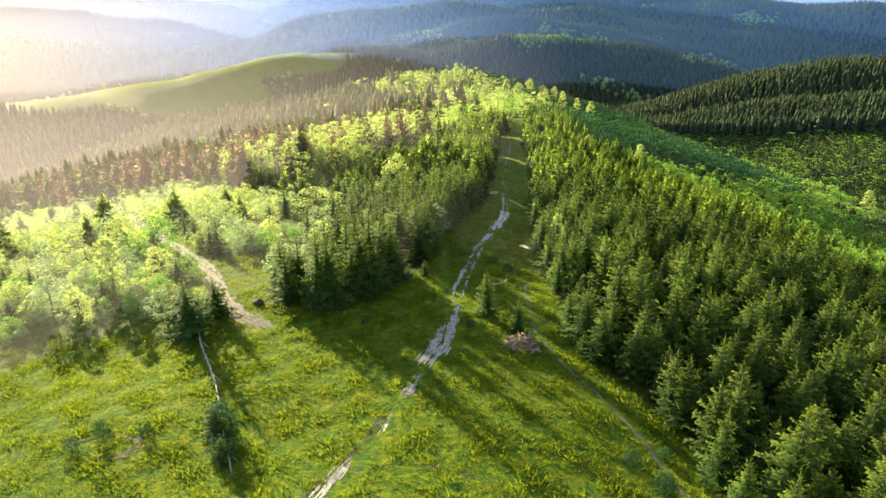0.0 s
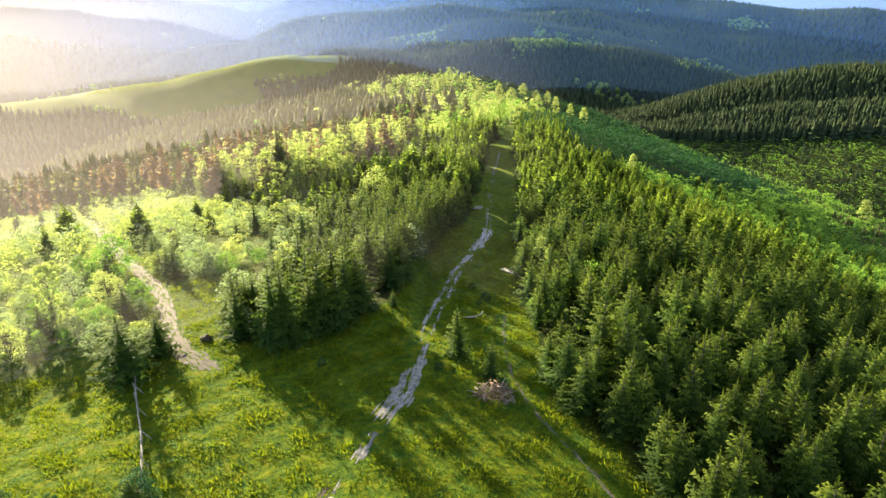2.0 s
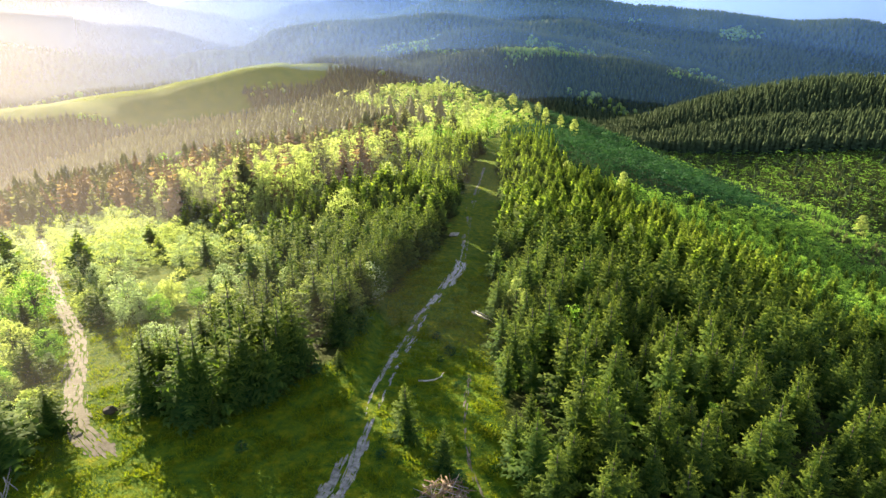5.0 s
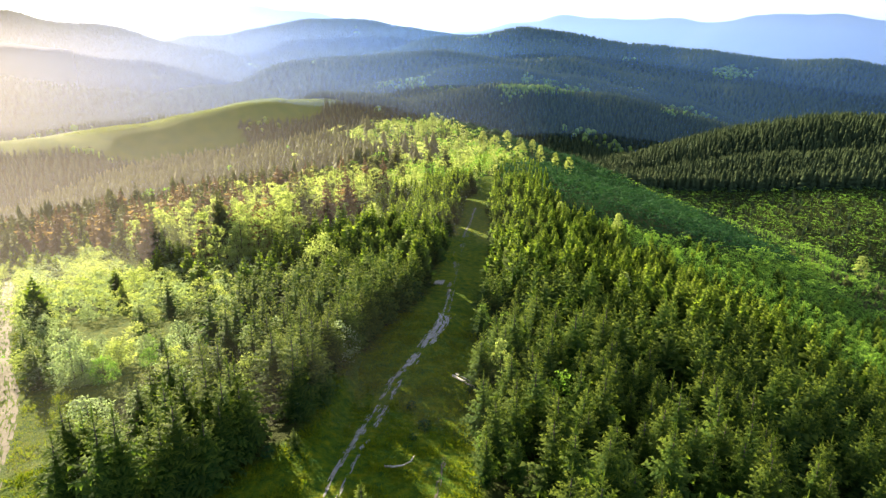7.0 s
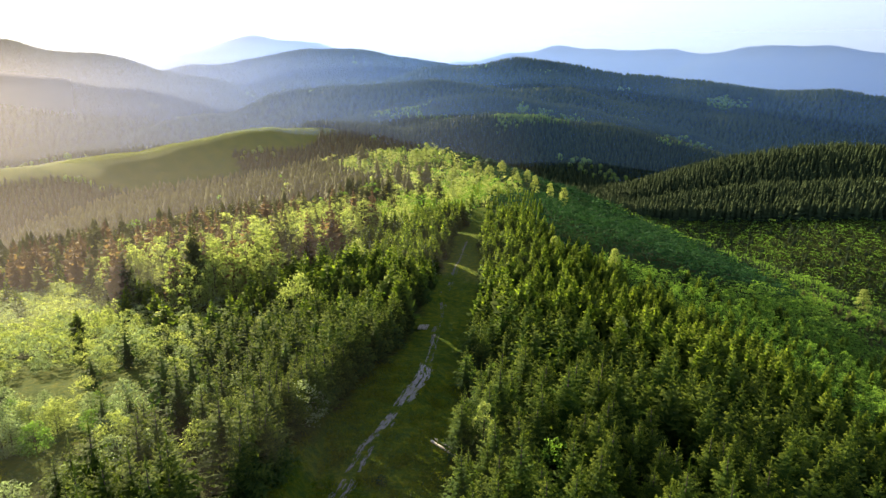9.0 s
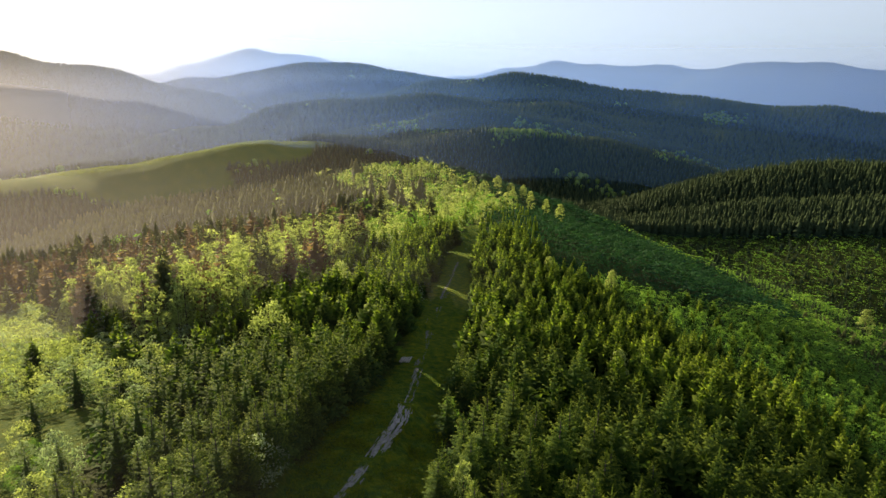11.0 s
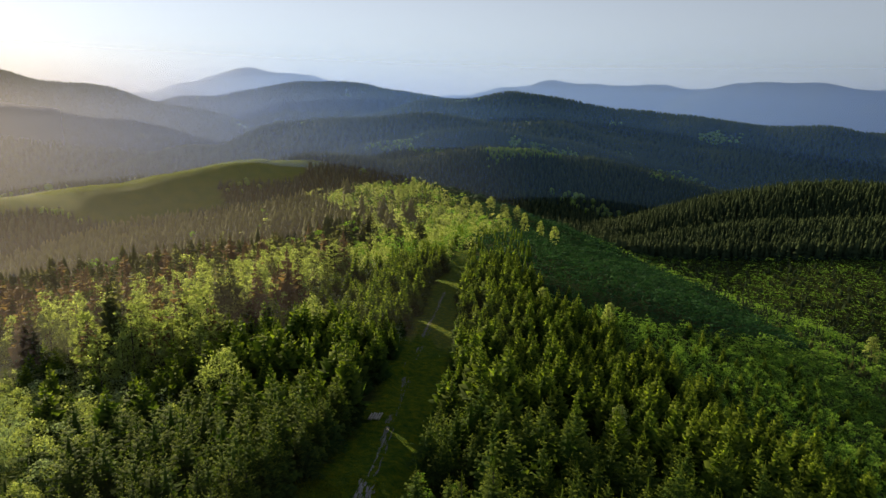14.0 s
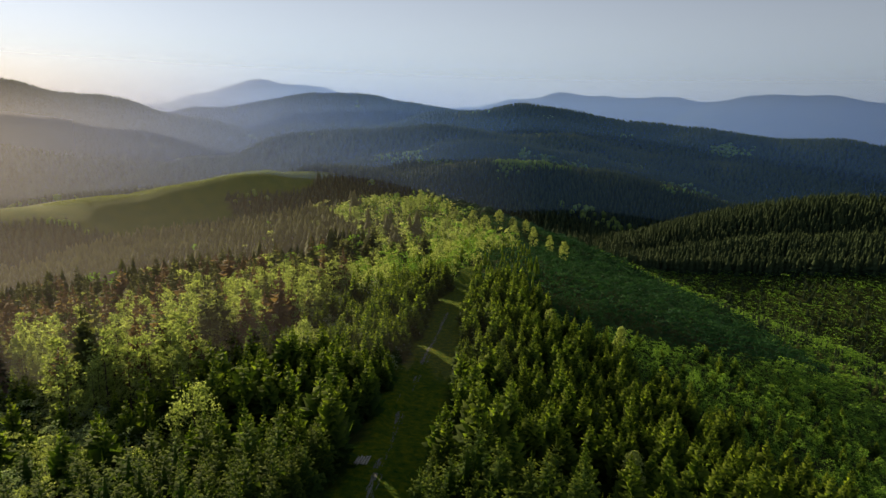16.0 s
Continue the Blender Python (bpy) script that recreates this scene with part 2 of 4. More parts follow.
FOOTPATH = [(20.2, 38), (19.2, 43.8), (17.8, 50.7), (16.5, 53.9), (12.9, 61.7), (10.8, 68.8), (10.6, 76), (12, 88)]
LANE = [(-21.5, 71.5), (-23.5, 73.5), (-27.5, 77.5), (-31.8, 86), (-38.5, 100), (-53, 121), (-76, 158), (-120, 228)]
EDGE_L = [(-21, 72), (-16.5, 74.5), (-8.5, 80), (-2.5, 89), (-1.5, 104), (3.5, 127), (10, 151), (15.5, 195), (22, 256), (30, 300), (36, 345)]
EDGE_R = [(22, 20), (21.5, 47), (21.6, 54), (17.3, 64), (14.5, 70), (15, 79), (15.8, 99), (17.5, 119), (22, 155), (26.5, 189), (33.5, 262), (40, 312), (44, 345)]
FLANK_X, FLANK_Y = [60, 80, 106, 136, 192, 260], [255, 258, 271, 286, 316, 350]         # where the even growth of the far flank begins


def side_x(line, y):
    """x of a line that runs along y."""
    a = np.array(line, float)
    return np.interp(y, a[:, 1], a[:, 0])


def open_ground(x, y, level=0):
    """1 on meadow and clearing, 0 in the woods."""
    x, y = np.asarray(x, float), np.asarray(y, float)
    strip = (x > side_x(EDGE_L, y)) & (x < side_x(EDGE_R, y)) & (y > 75) & (y < 345)
    meadow = (y <= 76 + 2 * np.sin(x / 5)) & (x < side_x(EDGE_R, y)) & (y > -200)
    lane = line_distance(LANE, x, y) < 2.6
    glade = (line_distance([(-26, 83), (-34, 99)], x, y) < 4) & (x > -36)
    pasture = (np.hypot((x + 430) / 200, (y - 930) / 105) < 1) | (line_distance([(-476, 870), (-381, 1000), (-269, 1075), (-230, 1090)], x, y) < 80) | (line_distance([(-192, 1100), (-145, 1120)], x, y) < 24)
    grassy = (x < -24) & (x > -110) & (y < 150) & (y > 70)
    return np.where(grassy & (level > 0), 0.6, (strip | meadow | lane | glade | pasture).astype(float))


# ---- ground ----
def spread(n, lo, hi, centre, k):
    """n coordinates from lo to hi, dense round the centre."""
    a, b = math.asinh((lo - centre) / k), math.asinh((hi - centre) / k)
    return centre + k * np.sinh(np.linspace(a, b, n))


def grid_mesh(name, xs, ys, zf):
    X, Y = np.meshgrid(xs, ys)
    Z = zf(X, Y)
    n, m = len(xs), len(ys)
    co = np.stack([X.ravel(), Y.ravel(), Z.ravel()], 1)
    i = (np.arange(m - 1)[:, None] * n + np.arange(n - 1)[None, :]).ravel()
    quads = np.stack([i, i + 1, i + n + 1, i + n], 1)
    me = bpy.data.meshes.new(name)
    me.vertices.add(len(co))
    me.vertices.foreach_set("co", co.ravel())
    me.loops.add(quads.size)
    me.loops.foreach_set("vertex_index", quads.ravel())
    me.polygons.add(len(quads))
    me.polygons.foreach_set("loop_start", np.arange(0, quads.size, 4))
    me.update(calc_edges=True)
    me.polygons.foreach_set("use_smooth", np.ones(len(quads), bool))
    return me, co


me, co = grid_mesh("ground", spread(330, -4200, 4200, 0, 90), spread(380, -420, 4850, 90, 110), height)
wood = me.attributes.new("wood", "FLOAT", "POINT")
wood.data.foreach_set("value", 1 - open_ground(co[:, 0], co[:, 1], 1))
me.materials.append(M_GROUND)
ground = tagged(new("ground", me), "grassy ridge meadow and forested hills rolling to the horizon", "ground", kind="structure")


LOBES = {}                             # for each leafy crown: the clump's centre behind each point


def crown_normals(co, tri, round_crown):
    """Turns the blades outwards and gives each point a normal between the blade's own and the crown's outline."""
    out = co.copy()
    if round_crown == "grass":
        out[:] = (0, 0, 1)
    elif round_crown:
        out[:, 2] -= 0.45 * co[:, 2].max()
        out /= np.linalg.norm(out, axis=1, keepdims=True) + 1e-9
        if id(co) in LOBES:
            lobe = co - LOBES[id(co)]
            out = 0.6 * out + lobe / (np.linalg.norm(lobe, axis=1, keepdims=True) + 1e-9)
    else:
        out[:, 2] = 0.5 * np.hypot(co[:, 0], co[:, 1]) + 0.04
    out /= np.linalg.norm(out, axis=1, keepdims=True) + 1e-9
    face = np.cross(co[tri[:, 1]] - co[tri[:, 0]], co[tri[:, 2]] - co[tri[:, 0]])
    face /= np.linalg.norm(face, axis=1, keepdims=True) + 1e-12
    away = (face * out[tri].mean(1)).sum(1) < 0
    tri = tri.copy()
    tri[away] = tri[away][:, ::-1]
    face[away] *= -1
    own = np.zeros_like(co)
    np.add.at(own, tri.ravel(), np.repeat(face, 3, axis=0))
    own /= np.linalg.norm(own, axis=1, keepdims=True) + 1e-9
    n = out + (0.45 if round_crown else 0.8) * own
    return tri, n / (np.linalg.norm(n, axis=1, keepdims=True) + 1e-9)


def tri_mesh(name, co, tris, material, normals=None, **values):
    me = bpy.data.meshes.new(name)
    me.vertices.add(len(co))
    me.vertices.foreach_set("co", np.ascontiguousarray(co, np.float32).ravel())
    me.loops.add(tris.size)
    me.loops.foreach_set("vertex_index", np.ascontiguousarray(tris, np.int32).ravel())
    me.polygons.add(len(tris))
    me.polygons.foreach_set("loop_start", np.arange(0, tris.size, 3, dtype=np.int32))
    me.update(calc_edges=True)
    for key, v in values.items():
        me.attributes.new(key, "FLOAT", "POINT").data.foreach_set("value", np.ascontiguousarray(v, np.float32))
    me.materials.append(material)
    if normals is not None:
        me.polygons.foreach_set("use_smooth", np.ones(len(tris), bool))
        me.normals_split_custom_set_from_vertices(np.ascontiguousarray(normals, np.float32))
    return me


# ---- plants: unit shapes, one metre high, as (points, triangles, tip lightness) ----
def spruce_shape(rng, whorls, arms, twigs, width=0.30, bare=0.05, lush=1.0, floor=0.08):
    """Whorls of drooping arms, each with a row of twig blades on both sides."""
    co, tri, tip_light = [], [], []

    def blade(a, b, c, ta, tb, tc):
        k = len(co)
        co.extend((a, b, c))
        tip_light.extend((ta, tb, tc))
        tri.append((k, k + 1, k + 2))

    for w in range(whorls):
        f = w / (whorls - 1)
        # Lightens towards the top: spring growth plus sunlight painted into the needles.
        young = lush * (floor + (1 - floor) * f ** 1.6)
        z = bare + (0.97 - bare) * f ** 0.9
        n = max(3, int(round(arms * (1 - 0.45 * f))))
        reach = width * (1 - f) ** 0.92 * (1.0 - 0.25 * max(0, 0.12 - f) / 0.12) + 0.012
        turn = rng.uniform(0, 6.28)
        for i in range(n):
            a = turn + 6.283 * (i + rng.uniform(-0.3, 0.3)) / n
            r = reach * rng.uniform(0.6, 1.22)
            rise = rng.uniform(-0.22, 0.12) + 0.6 * f
            out = np.array((math.cos(a), math.sin(a), 0.0))
            side = np.array((-math.sin(a), math.cos(a), 0.0))
            base = np.array((0, 0, z + rng.uniform(-0.01, 0.01)))
            end = base + out * r + np.array((0, 0, r * rise))
            wide = r * (0.36 if twigs else 0.34)
            if not twigs:
                mid = base + (end - base) * 0.55
                for sg in (-1, 1):
                    q = mid + side * sg * wide + np.array((0, 0, r * rng.uniform(-0.75, 0.25)))
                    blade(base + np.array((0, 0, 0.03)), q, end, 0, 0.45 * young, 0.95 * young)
                continue
            for j in range(twigs):
                s0, s1 = (j + 0.05) / twigs, (j + 1.15) / twigs
                span = wide * (1.05 - 0.75 * s0)
                p0, p1 = base + (end - base) * s0, base + (end - base) * min(s1, 1.06)
                for sg in (-1, 1):
                    q = p0 + (end - base) * (0.75 / twigs + 0.12) + side * sg * span * rng.uniform(0.7, 1.2) + np.array((0, 0, span * rng.uniform(-1.0, 0.35)))
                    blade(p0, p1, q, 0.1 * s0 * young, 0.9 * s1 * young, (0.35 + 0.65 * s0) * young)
    for i in range(6):
        a, c = i * 1.0472, (i + 1) * 1.0472
        r = 0.30 * width
        blade(np.array((r * math.cos(a), r * math.sin(a), bare + 0.03)), np.array((r * math.cos(c), r * math.sin(c), bare + 0.03)), np.array((0, 0, 0.78)), 0.0, 0.0, 0.2)
    for i in range(3):
        a, c = i * 2.1, i * 2.1 + 2.1
        blade(np.array((0.009 * math.cos(a), 0.009 * math.sin(a), 0.88)), np.array((0.009 * math.cos(c), 0.009 * math.sin(c), 0.88)), np.array((0, 0, 1.04)), 0.2, 0.2, 0.6)
    return np.array(co), np.array(tri), np.array(tip_light, float)


def cone_shape(rng, tiers, sides, width=0.2):
    """Far conifer: ragged stacked cones, the tops painted lighter as if sunlit."""
    co, tri, tip_light = [], [], []
    for t in range(tiers):
        z0, z1 = 0.05 + 0.9 * t / tiers, min(1.0, 0.05 + 0.9 * (t + 1.5) / tiers)
        r = width * (1 - t / tiers) ** 0.9
        k = len(co)
        co.append((0, 0, z1))
        tip_light.append(0.25 + 0.7 * (t + 1) / tiers)
        for i in range(sides):
            a = 6.283 * (i + rng.uniform(-0.25, 0.25)) / sides
            q = r * rng.uniform(0.65, 1.3)
            co.append((q * math.cos(a), q * math.sin(a), z0 + rng.uniform(-0.05, 0.05)))
            tip_light.append(0.05 + 0.5 * t / tiers)
        for i in range(sides):
            tri.append((k, k + 1 + i, k + 1 + (i + 1) % sides))
    return np.array(co), np.array(tri), np.array(tip_light, float)


def leafy_shape(rng, clumps, leaves, size, width=0.40, low=0.03, top=1.0, heart=None):
    """Broadleaf crown: clumps of small tilted leaf blades with gaps between, round a dense heart."""
    co, tri, tip_light, core = [], [], [], []
    if heart:
        rings, seg, full = heart
        mid, tall = low + 0.45 * (top - low), 0.5 * (top - low)
        co.append((0, 0, mid - full * tall))
        tip_light.append(0.0)
        for k in range(1, rings + 1):
            a = math.pi * k / (rings + 1)
            for i in range(seg):
                t = 6.283 * (i + 0.5 * (k % 2)) / seg
                q = full * width * math.sin(a) ** 0.8 * rng.uniform(0.7, 1.25)
                co.append((q * math.cos(t), q * math.sin(t), mid - full * tall * math.cos(a) * rng.uniform(0.8, 1.2)))
                # Upper half painted lighter, as if lit from above.
                tip_light.append(max(0.0, -math.cos(a)) * rng.uniform(0.1, 0.55))
        co.append((0, 0, mid + 1.05 * full * tall))
        tip_light.append(0.6)
        last = len(co) - 1
        for i in range(seg):
            n = (i + 1) % seg
            tri += [(0, 1 + n, 1 + i), (last, last - seg + i, last - seg + n)]
            for k in range(rings - 1):
                p, q = 1 + k * seg, 1 + (k + 1) * seg
                tri += [(p + i, p + n, q + n), (p + i, q + n, q + i)]
        core = [(0, 0, mid)] * len(co)
    for c in range(clumps):
        f = (c + 0.5) / clumps
        z = low + (top - low) * rng.uniform(0, 1)
        h = (z - low) / (top - low)
        rad = width * math.sin(math.pi * min(0.98, 0.22 + 0.74 * h)) ** 0.8
        a = 2.39996 * c + rng.uniform(-0.5, 0.5)
        rr = rad * rng.uniform(0.35, 1.0) ** 0.6
        centre = np.array((rr * math.cos(a), rr * math.sin(a), z))
        spanr = width * rng.uniform(0.22, 0.42)
        for _ in range(leaves):
            d = rng.normal(0, 1, 3)
            d /= np.linalg.norm(d) + 1e-6
            d[2] = abs(d[2]) * 0.9 - 0.25
            p = centre + d * spanr * rng.uniform(0.5, 1.1)
            u = rng.normal(0, 1, 3)
            u /= np.linalg.norm(u)
            v = np.cross(d, u)
            v /= np.linalg.norm(v) + 1e-6
            s = size * rng.uniform(0.6, 1.3)
            k = len(co)
            co.extend((p - u * s, p + v * s, p + u * s))
            core.extend([centre - np.array((0, 0, 0.3 * spanr))] * 3)
            # Sunlight painted in: upward-facing and higher leaves take the lighter colour.
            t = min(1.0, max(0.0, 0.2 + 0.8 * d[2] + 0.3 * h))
            tip_light.extend((0.3 * t, t, 0.6 * t))
            tri.append((k, k + 1, k + 2))
    points = np.array(co, float)
    LOBES[id(points)] = np.array(core, float)
    return points, np.array(tri), np.array(tip_light, float)


RNG = np.random.default_rng(7)
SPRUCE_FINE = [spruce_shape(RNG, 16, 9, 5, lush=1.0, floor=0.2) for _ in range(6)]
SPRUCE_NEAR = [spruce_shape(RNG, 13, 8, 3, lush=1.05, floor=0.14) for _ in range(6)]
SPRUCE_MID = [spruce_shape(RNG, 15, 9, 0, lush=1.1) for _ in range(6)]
SPRUCE_FAR = [cone_shape(RNG, 4, 5) for _ in range(6)]
SPRUCE_DIM = [cone_shape(RNG, 2, 4, 0.19) for _ in range(6)]
SPRUCE_DOT = [cone_shape(RNG, 1, 4, 0.22) for _ in range(4)]
POLE = [(np.array([(0.012, 0, 0), (0, 0.012, 0), (-0.012, 0, 0), (0, -0.012, 0), (0, 0, 0.95)]), np.array([(0, 1, 4), (1, 2, 4), (2, 3, 4), (3, 0, 4)]), np.zeros(5))]
OLD_MID = [spruce_shape(RNG, 15, 7, 0, 0.18, 0.26, 1.2) for _ in range(5)]
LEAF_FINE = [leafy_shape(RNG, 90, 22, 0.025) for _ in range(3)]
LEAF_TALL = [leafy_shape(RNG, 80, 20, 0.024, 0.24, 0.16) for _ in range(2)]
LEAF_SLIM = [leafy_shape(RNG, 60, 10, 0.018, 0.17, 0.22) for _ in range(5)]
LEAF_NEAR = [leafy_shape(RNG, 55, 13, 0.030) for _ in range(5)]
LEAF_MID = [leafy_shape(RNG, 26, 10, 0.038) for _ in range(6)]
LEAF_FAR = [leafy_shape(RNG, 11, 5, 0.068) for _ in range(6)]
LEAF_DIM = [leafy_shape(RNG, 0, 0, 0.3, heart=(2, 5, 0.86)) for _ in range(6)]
LEAFY = [LEAF_SLIM, LEAF_NEAR, LEAF_MID, LEAF_FAR, LEAF_DIM]



def planted(name, shapes, x, y, size, wide, rng, material, label, category, sink=0.1, crown=None):
    """One mesh of many plants, at places x, y with their heights and widths."""
    n = len(x)
    if n == 0:
        return None
    if category == "trees" and len(shapes) > 1:
        crown = "round" if any(shapes is s for s in LEAFY) else "cone"
    z = height(x, y) - sink
    turn, kind, tint = rng.uniform(0, 6.283, n), rng.integers(0, len(shapes), n), rng.uniform(0, 1, n)
    cos, tris, tips, tints, norms, base = [], [], [], [], [], 0
    for k, (co, tri, tip_light) in enumerate(shapes):
        w = np.where(kind == k)[0]
        if not len(w):
            continue
        c, s = np.cos(turn[w])[:, None], np.sin(turn[w])[:, None]
        wx, hz = (size[w] * wide[w])[:, None], size[w][:, None]
        px = x[w][:, None] + wx * (c * co[None, :, 0] - s * co[None, :, 1])
        py = y[w][:, None] + wx * (s * co[None, :, 0] + c * co[None, :, 1])
        pz = z[w][:, None] + hz * co[None, :, 2]
        if crown:
            tri, nor = crown_normals(co, tri, {"round": True, "cone": False}.get(crown, crown))
            norms.append(np.stack([c * nor[None, :, 0] - s * nor[None, :, 1], s * nor[None, :, 0] + c * nor[None, :, 1], np.repeat(nor[None, :, 2], len(w), 0)], 2).reshape(-1, 3))
        cos.append(np.stack([px, py, pz], 2).reshape(-1, 3))
        off = base + np.arange(len(w))[:, None, None] * len(co)
        tris.append((tri[None] + off).reshape(-1, 3))
        tips.append(np.tile(tip_light, len(w)))
        tints.append(np.repeat(tint[w], len(co)))
        base += len(w) * len(co)
    me = tri_mesh(name, np.concatenate(cos), np.concatenate(tris), material, np.concatenate(norms) if norms else None, tip_light=np.concatenate(tips), tint=np.concatenate(tints))
    return tagged(new(name, me), label, category, kind="stuff")


def scatter(rng, x0, x1, y0, y1, step):
    nx, ny = int((x1 - x0) / step), int((y1 - y0) / step)
    gx, gy = np.meshgrid(np.arange(nx), np.arange(ny))
    x = x0 + (gx + 0.5 + rng.uniform(-0.45, 0.45, gx.shape)) * step
    y = y0 + (gy + 0.5 + rng.uniform(-0.45, 0.45, gx.shape)) * step
    return x.ravel(), y.ravel()


def in_view(x, y, margin=25):
    return (np.abs(x - 8) < 0.80 * np.maximum(y, 0) + margin) & (y > 15)


def patch(x, y, scale, seed=0.0):
    """Slow natural variation from 0 to 1."""
    return 0.5 + 0.25 * (np.sin(x / scale + seed + 1.7 * np.sin(y / scale * 0.7 + seed)) + np.sin(y / scale * 1.3 - seed + 1.3 * np.sin(x / scale * 0.9)))


# ---- woods on the ridge ----
def part(name, me, parent, label=""):
    ob = new(name, me)
    ob.parent = parent
    if label:
        tagged(ob, label)
    return ob


def tapered(points, radii, sides=6):
    """A limb through the points, as arrays of points and triangles."""
    pts = [Vector(p) for p in points]
    co, tri = [], []
    for i, (p, r) in enumerate(zip(pts, radii)):
        d = (pts[min(i + 1, len(pts) - 1)] - pts[max(i - 1, 0)]).normalized()
        u = d.orthogonal().normalized()
        v = d.cross(u)
        for k in range(sides):
            a = 6.283 * k / sides
            co.append(p + u * r * math.cos(a) + v * r * math.sin(a))
    for i in range(len(pts) - 1):
        for k in range(sides):
            a, b = i * sides + k, i * sides + (k + 1) % sides
            tri += [(a, b, b + sides), (a, b + sides, a + sides)]
    for k in range(1, sides - 1):
        tri += [(0, k + 1, k), ((len(pts) - 1) * sides, (len(pts) - 1) * sides + k, (len(pts) - 1) * sides + k + 1)]
    return np.array([tuple(c) for c in co]), np.array(tri)


def merged(pieces):
    cos, tris, base = [], [], 0
    for co, tri in pieces:
        cos.append(co)
        tris.append(tri + base)
        base += len(co)
    return np.concatenate(cos), np.concatenate(tris)


def tree_prototype(name, shape, material, limbs, label, category, group):
    """An Empty with a trunk and a crown, one metre high; the copies are scaled."""
    rng = np.random.default_rng(len(shape[0]))
    thing = tagged(new(name), label, category, group)
    pieces = [tapered([(0, 0, -0.06), (0.004, 0.003, 0.3), (-0.003, 0.004, 0.65), (0, 0, 0.93)], [0.017, 0.013, 0.008, 0.002])]
    for k in range(limbs):
        a, z = 2.4 * k, 0.25 + 0.5 * k / max(1, limbs)
        r = rng.uniform(0.12, 0.26)
        pieces.append(tapered([(0, 0, z), (r * 0.5 * math.cos(a), r * 0.5 * math.sin(a), z + 0.09), (r * math.cos(a), r * math.sin(a), z + 0.2)], [0.008, 0.005, 0.002], 4))
    co, tri = merged(pieces)
    part("trunk", tri_mesh(name + "_trunk", co, tri, M_BARK), thing)
    tri, nor = crown_normals(shape[0], shape[1], name != "spruce")
    part("crown", tri_mesh(name + "_crown", shape[0], tri, material, nor, tip_light=shape[2]), thing)
    return thing


def stand(proto, x, y, tall, wide, turn, label=""):
    z = float(height(np.array([x]), np.array([y]))[0])
    ob = copy_thing(proto, pose(x, y, z - 0.08, 0, 0, turn) @ Matrix.Diagonal((tall * wide, tall * wide, tall, 1)))
    if label:
        tagged(ob, label)
    return ob


G_SPRUCE, G_SHRUB, G_LEAFY = "young spruces along the clearing", "shrubs by the meadow", "single broadleaf trees"
P_SPRUCE = [tree_prototype("spruce", s, M_SPRUCE, 0, "young green spruce with lighter spring and painted sunlit tips", "tree", G_SPRUCE) for s in SPRUCE_FINE]
P_SHRUB = [tree_prototype("shrub", s, m, 7, "leafy spring-green shrub at the meadow's edge", "shrub", G_SHRUB) for s, m in zip(LEAF_FINE + LEAF_FINE[:1], (M_SHRUB, M_WILLOW, M_LEAF, M_DARK_SHADED))]
P_TREE = [tree_prototype("broadleaf_tree", s, m, 9, "slender broadleaf tree with fresh green leaves", "tree", G_LEAFY) for s, m in zip(LEAF_TALL, (M_LEAF, M_LEAF))]

P_BLOSSOM = [tree_prototype("blossoming_sapling", LEAF_FINE[2], M_BLOSSOM, 5, "slender sapling covered in white spring blossom", "sapling", "")]


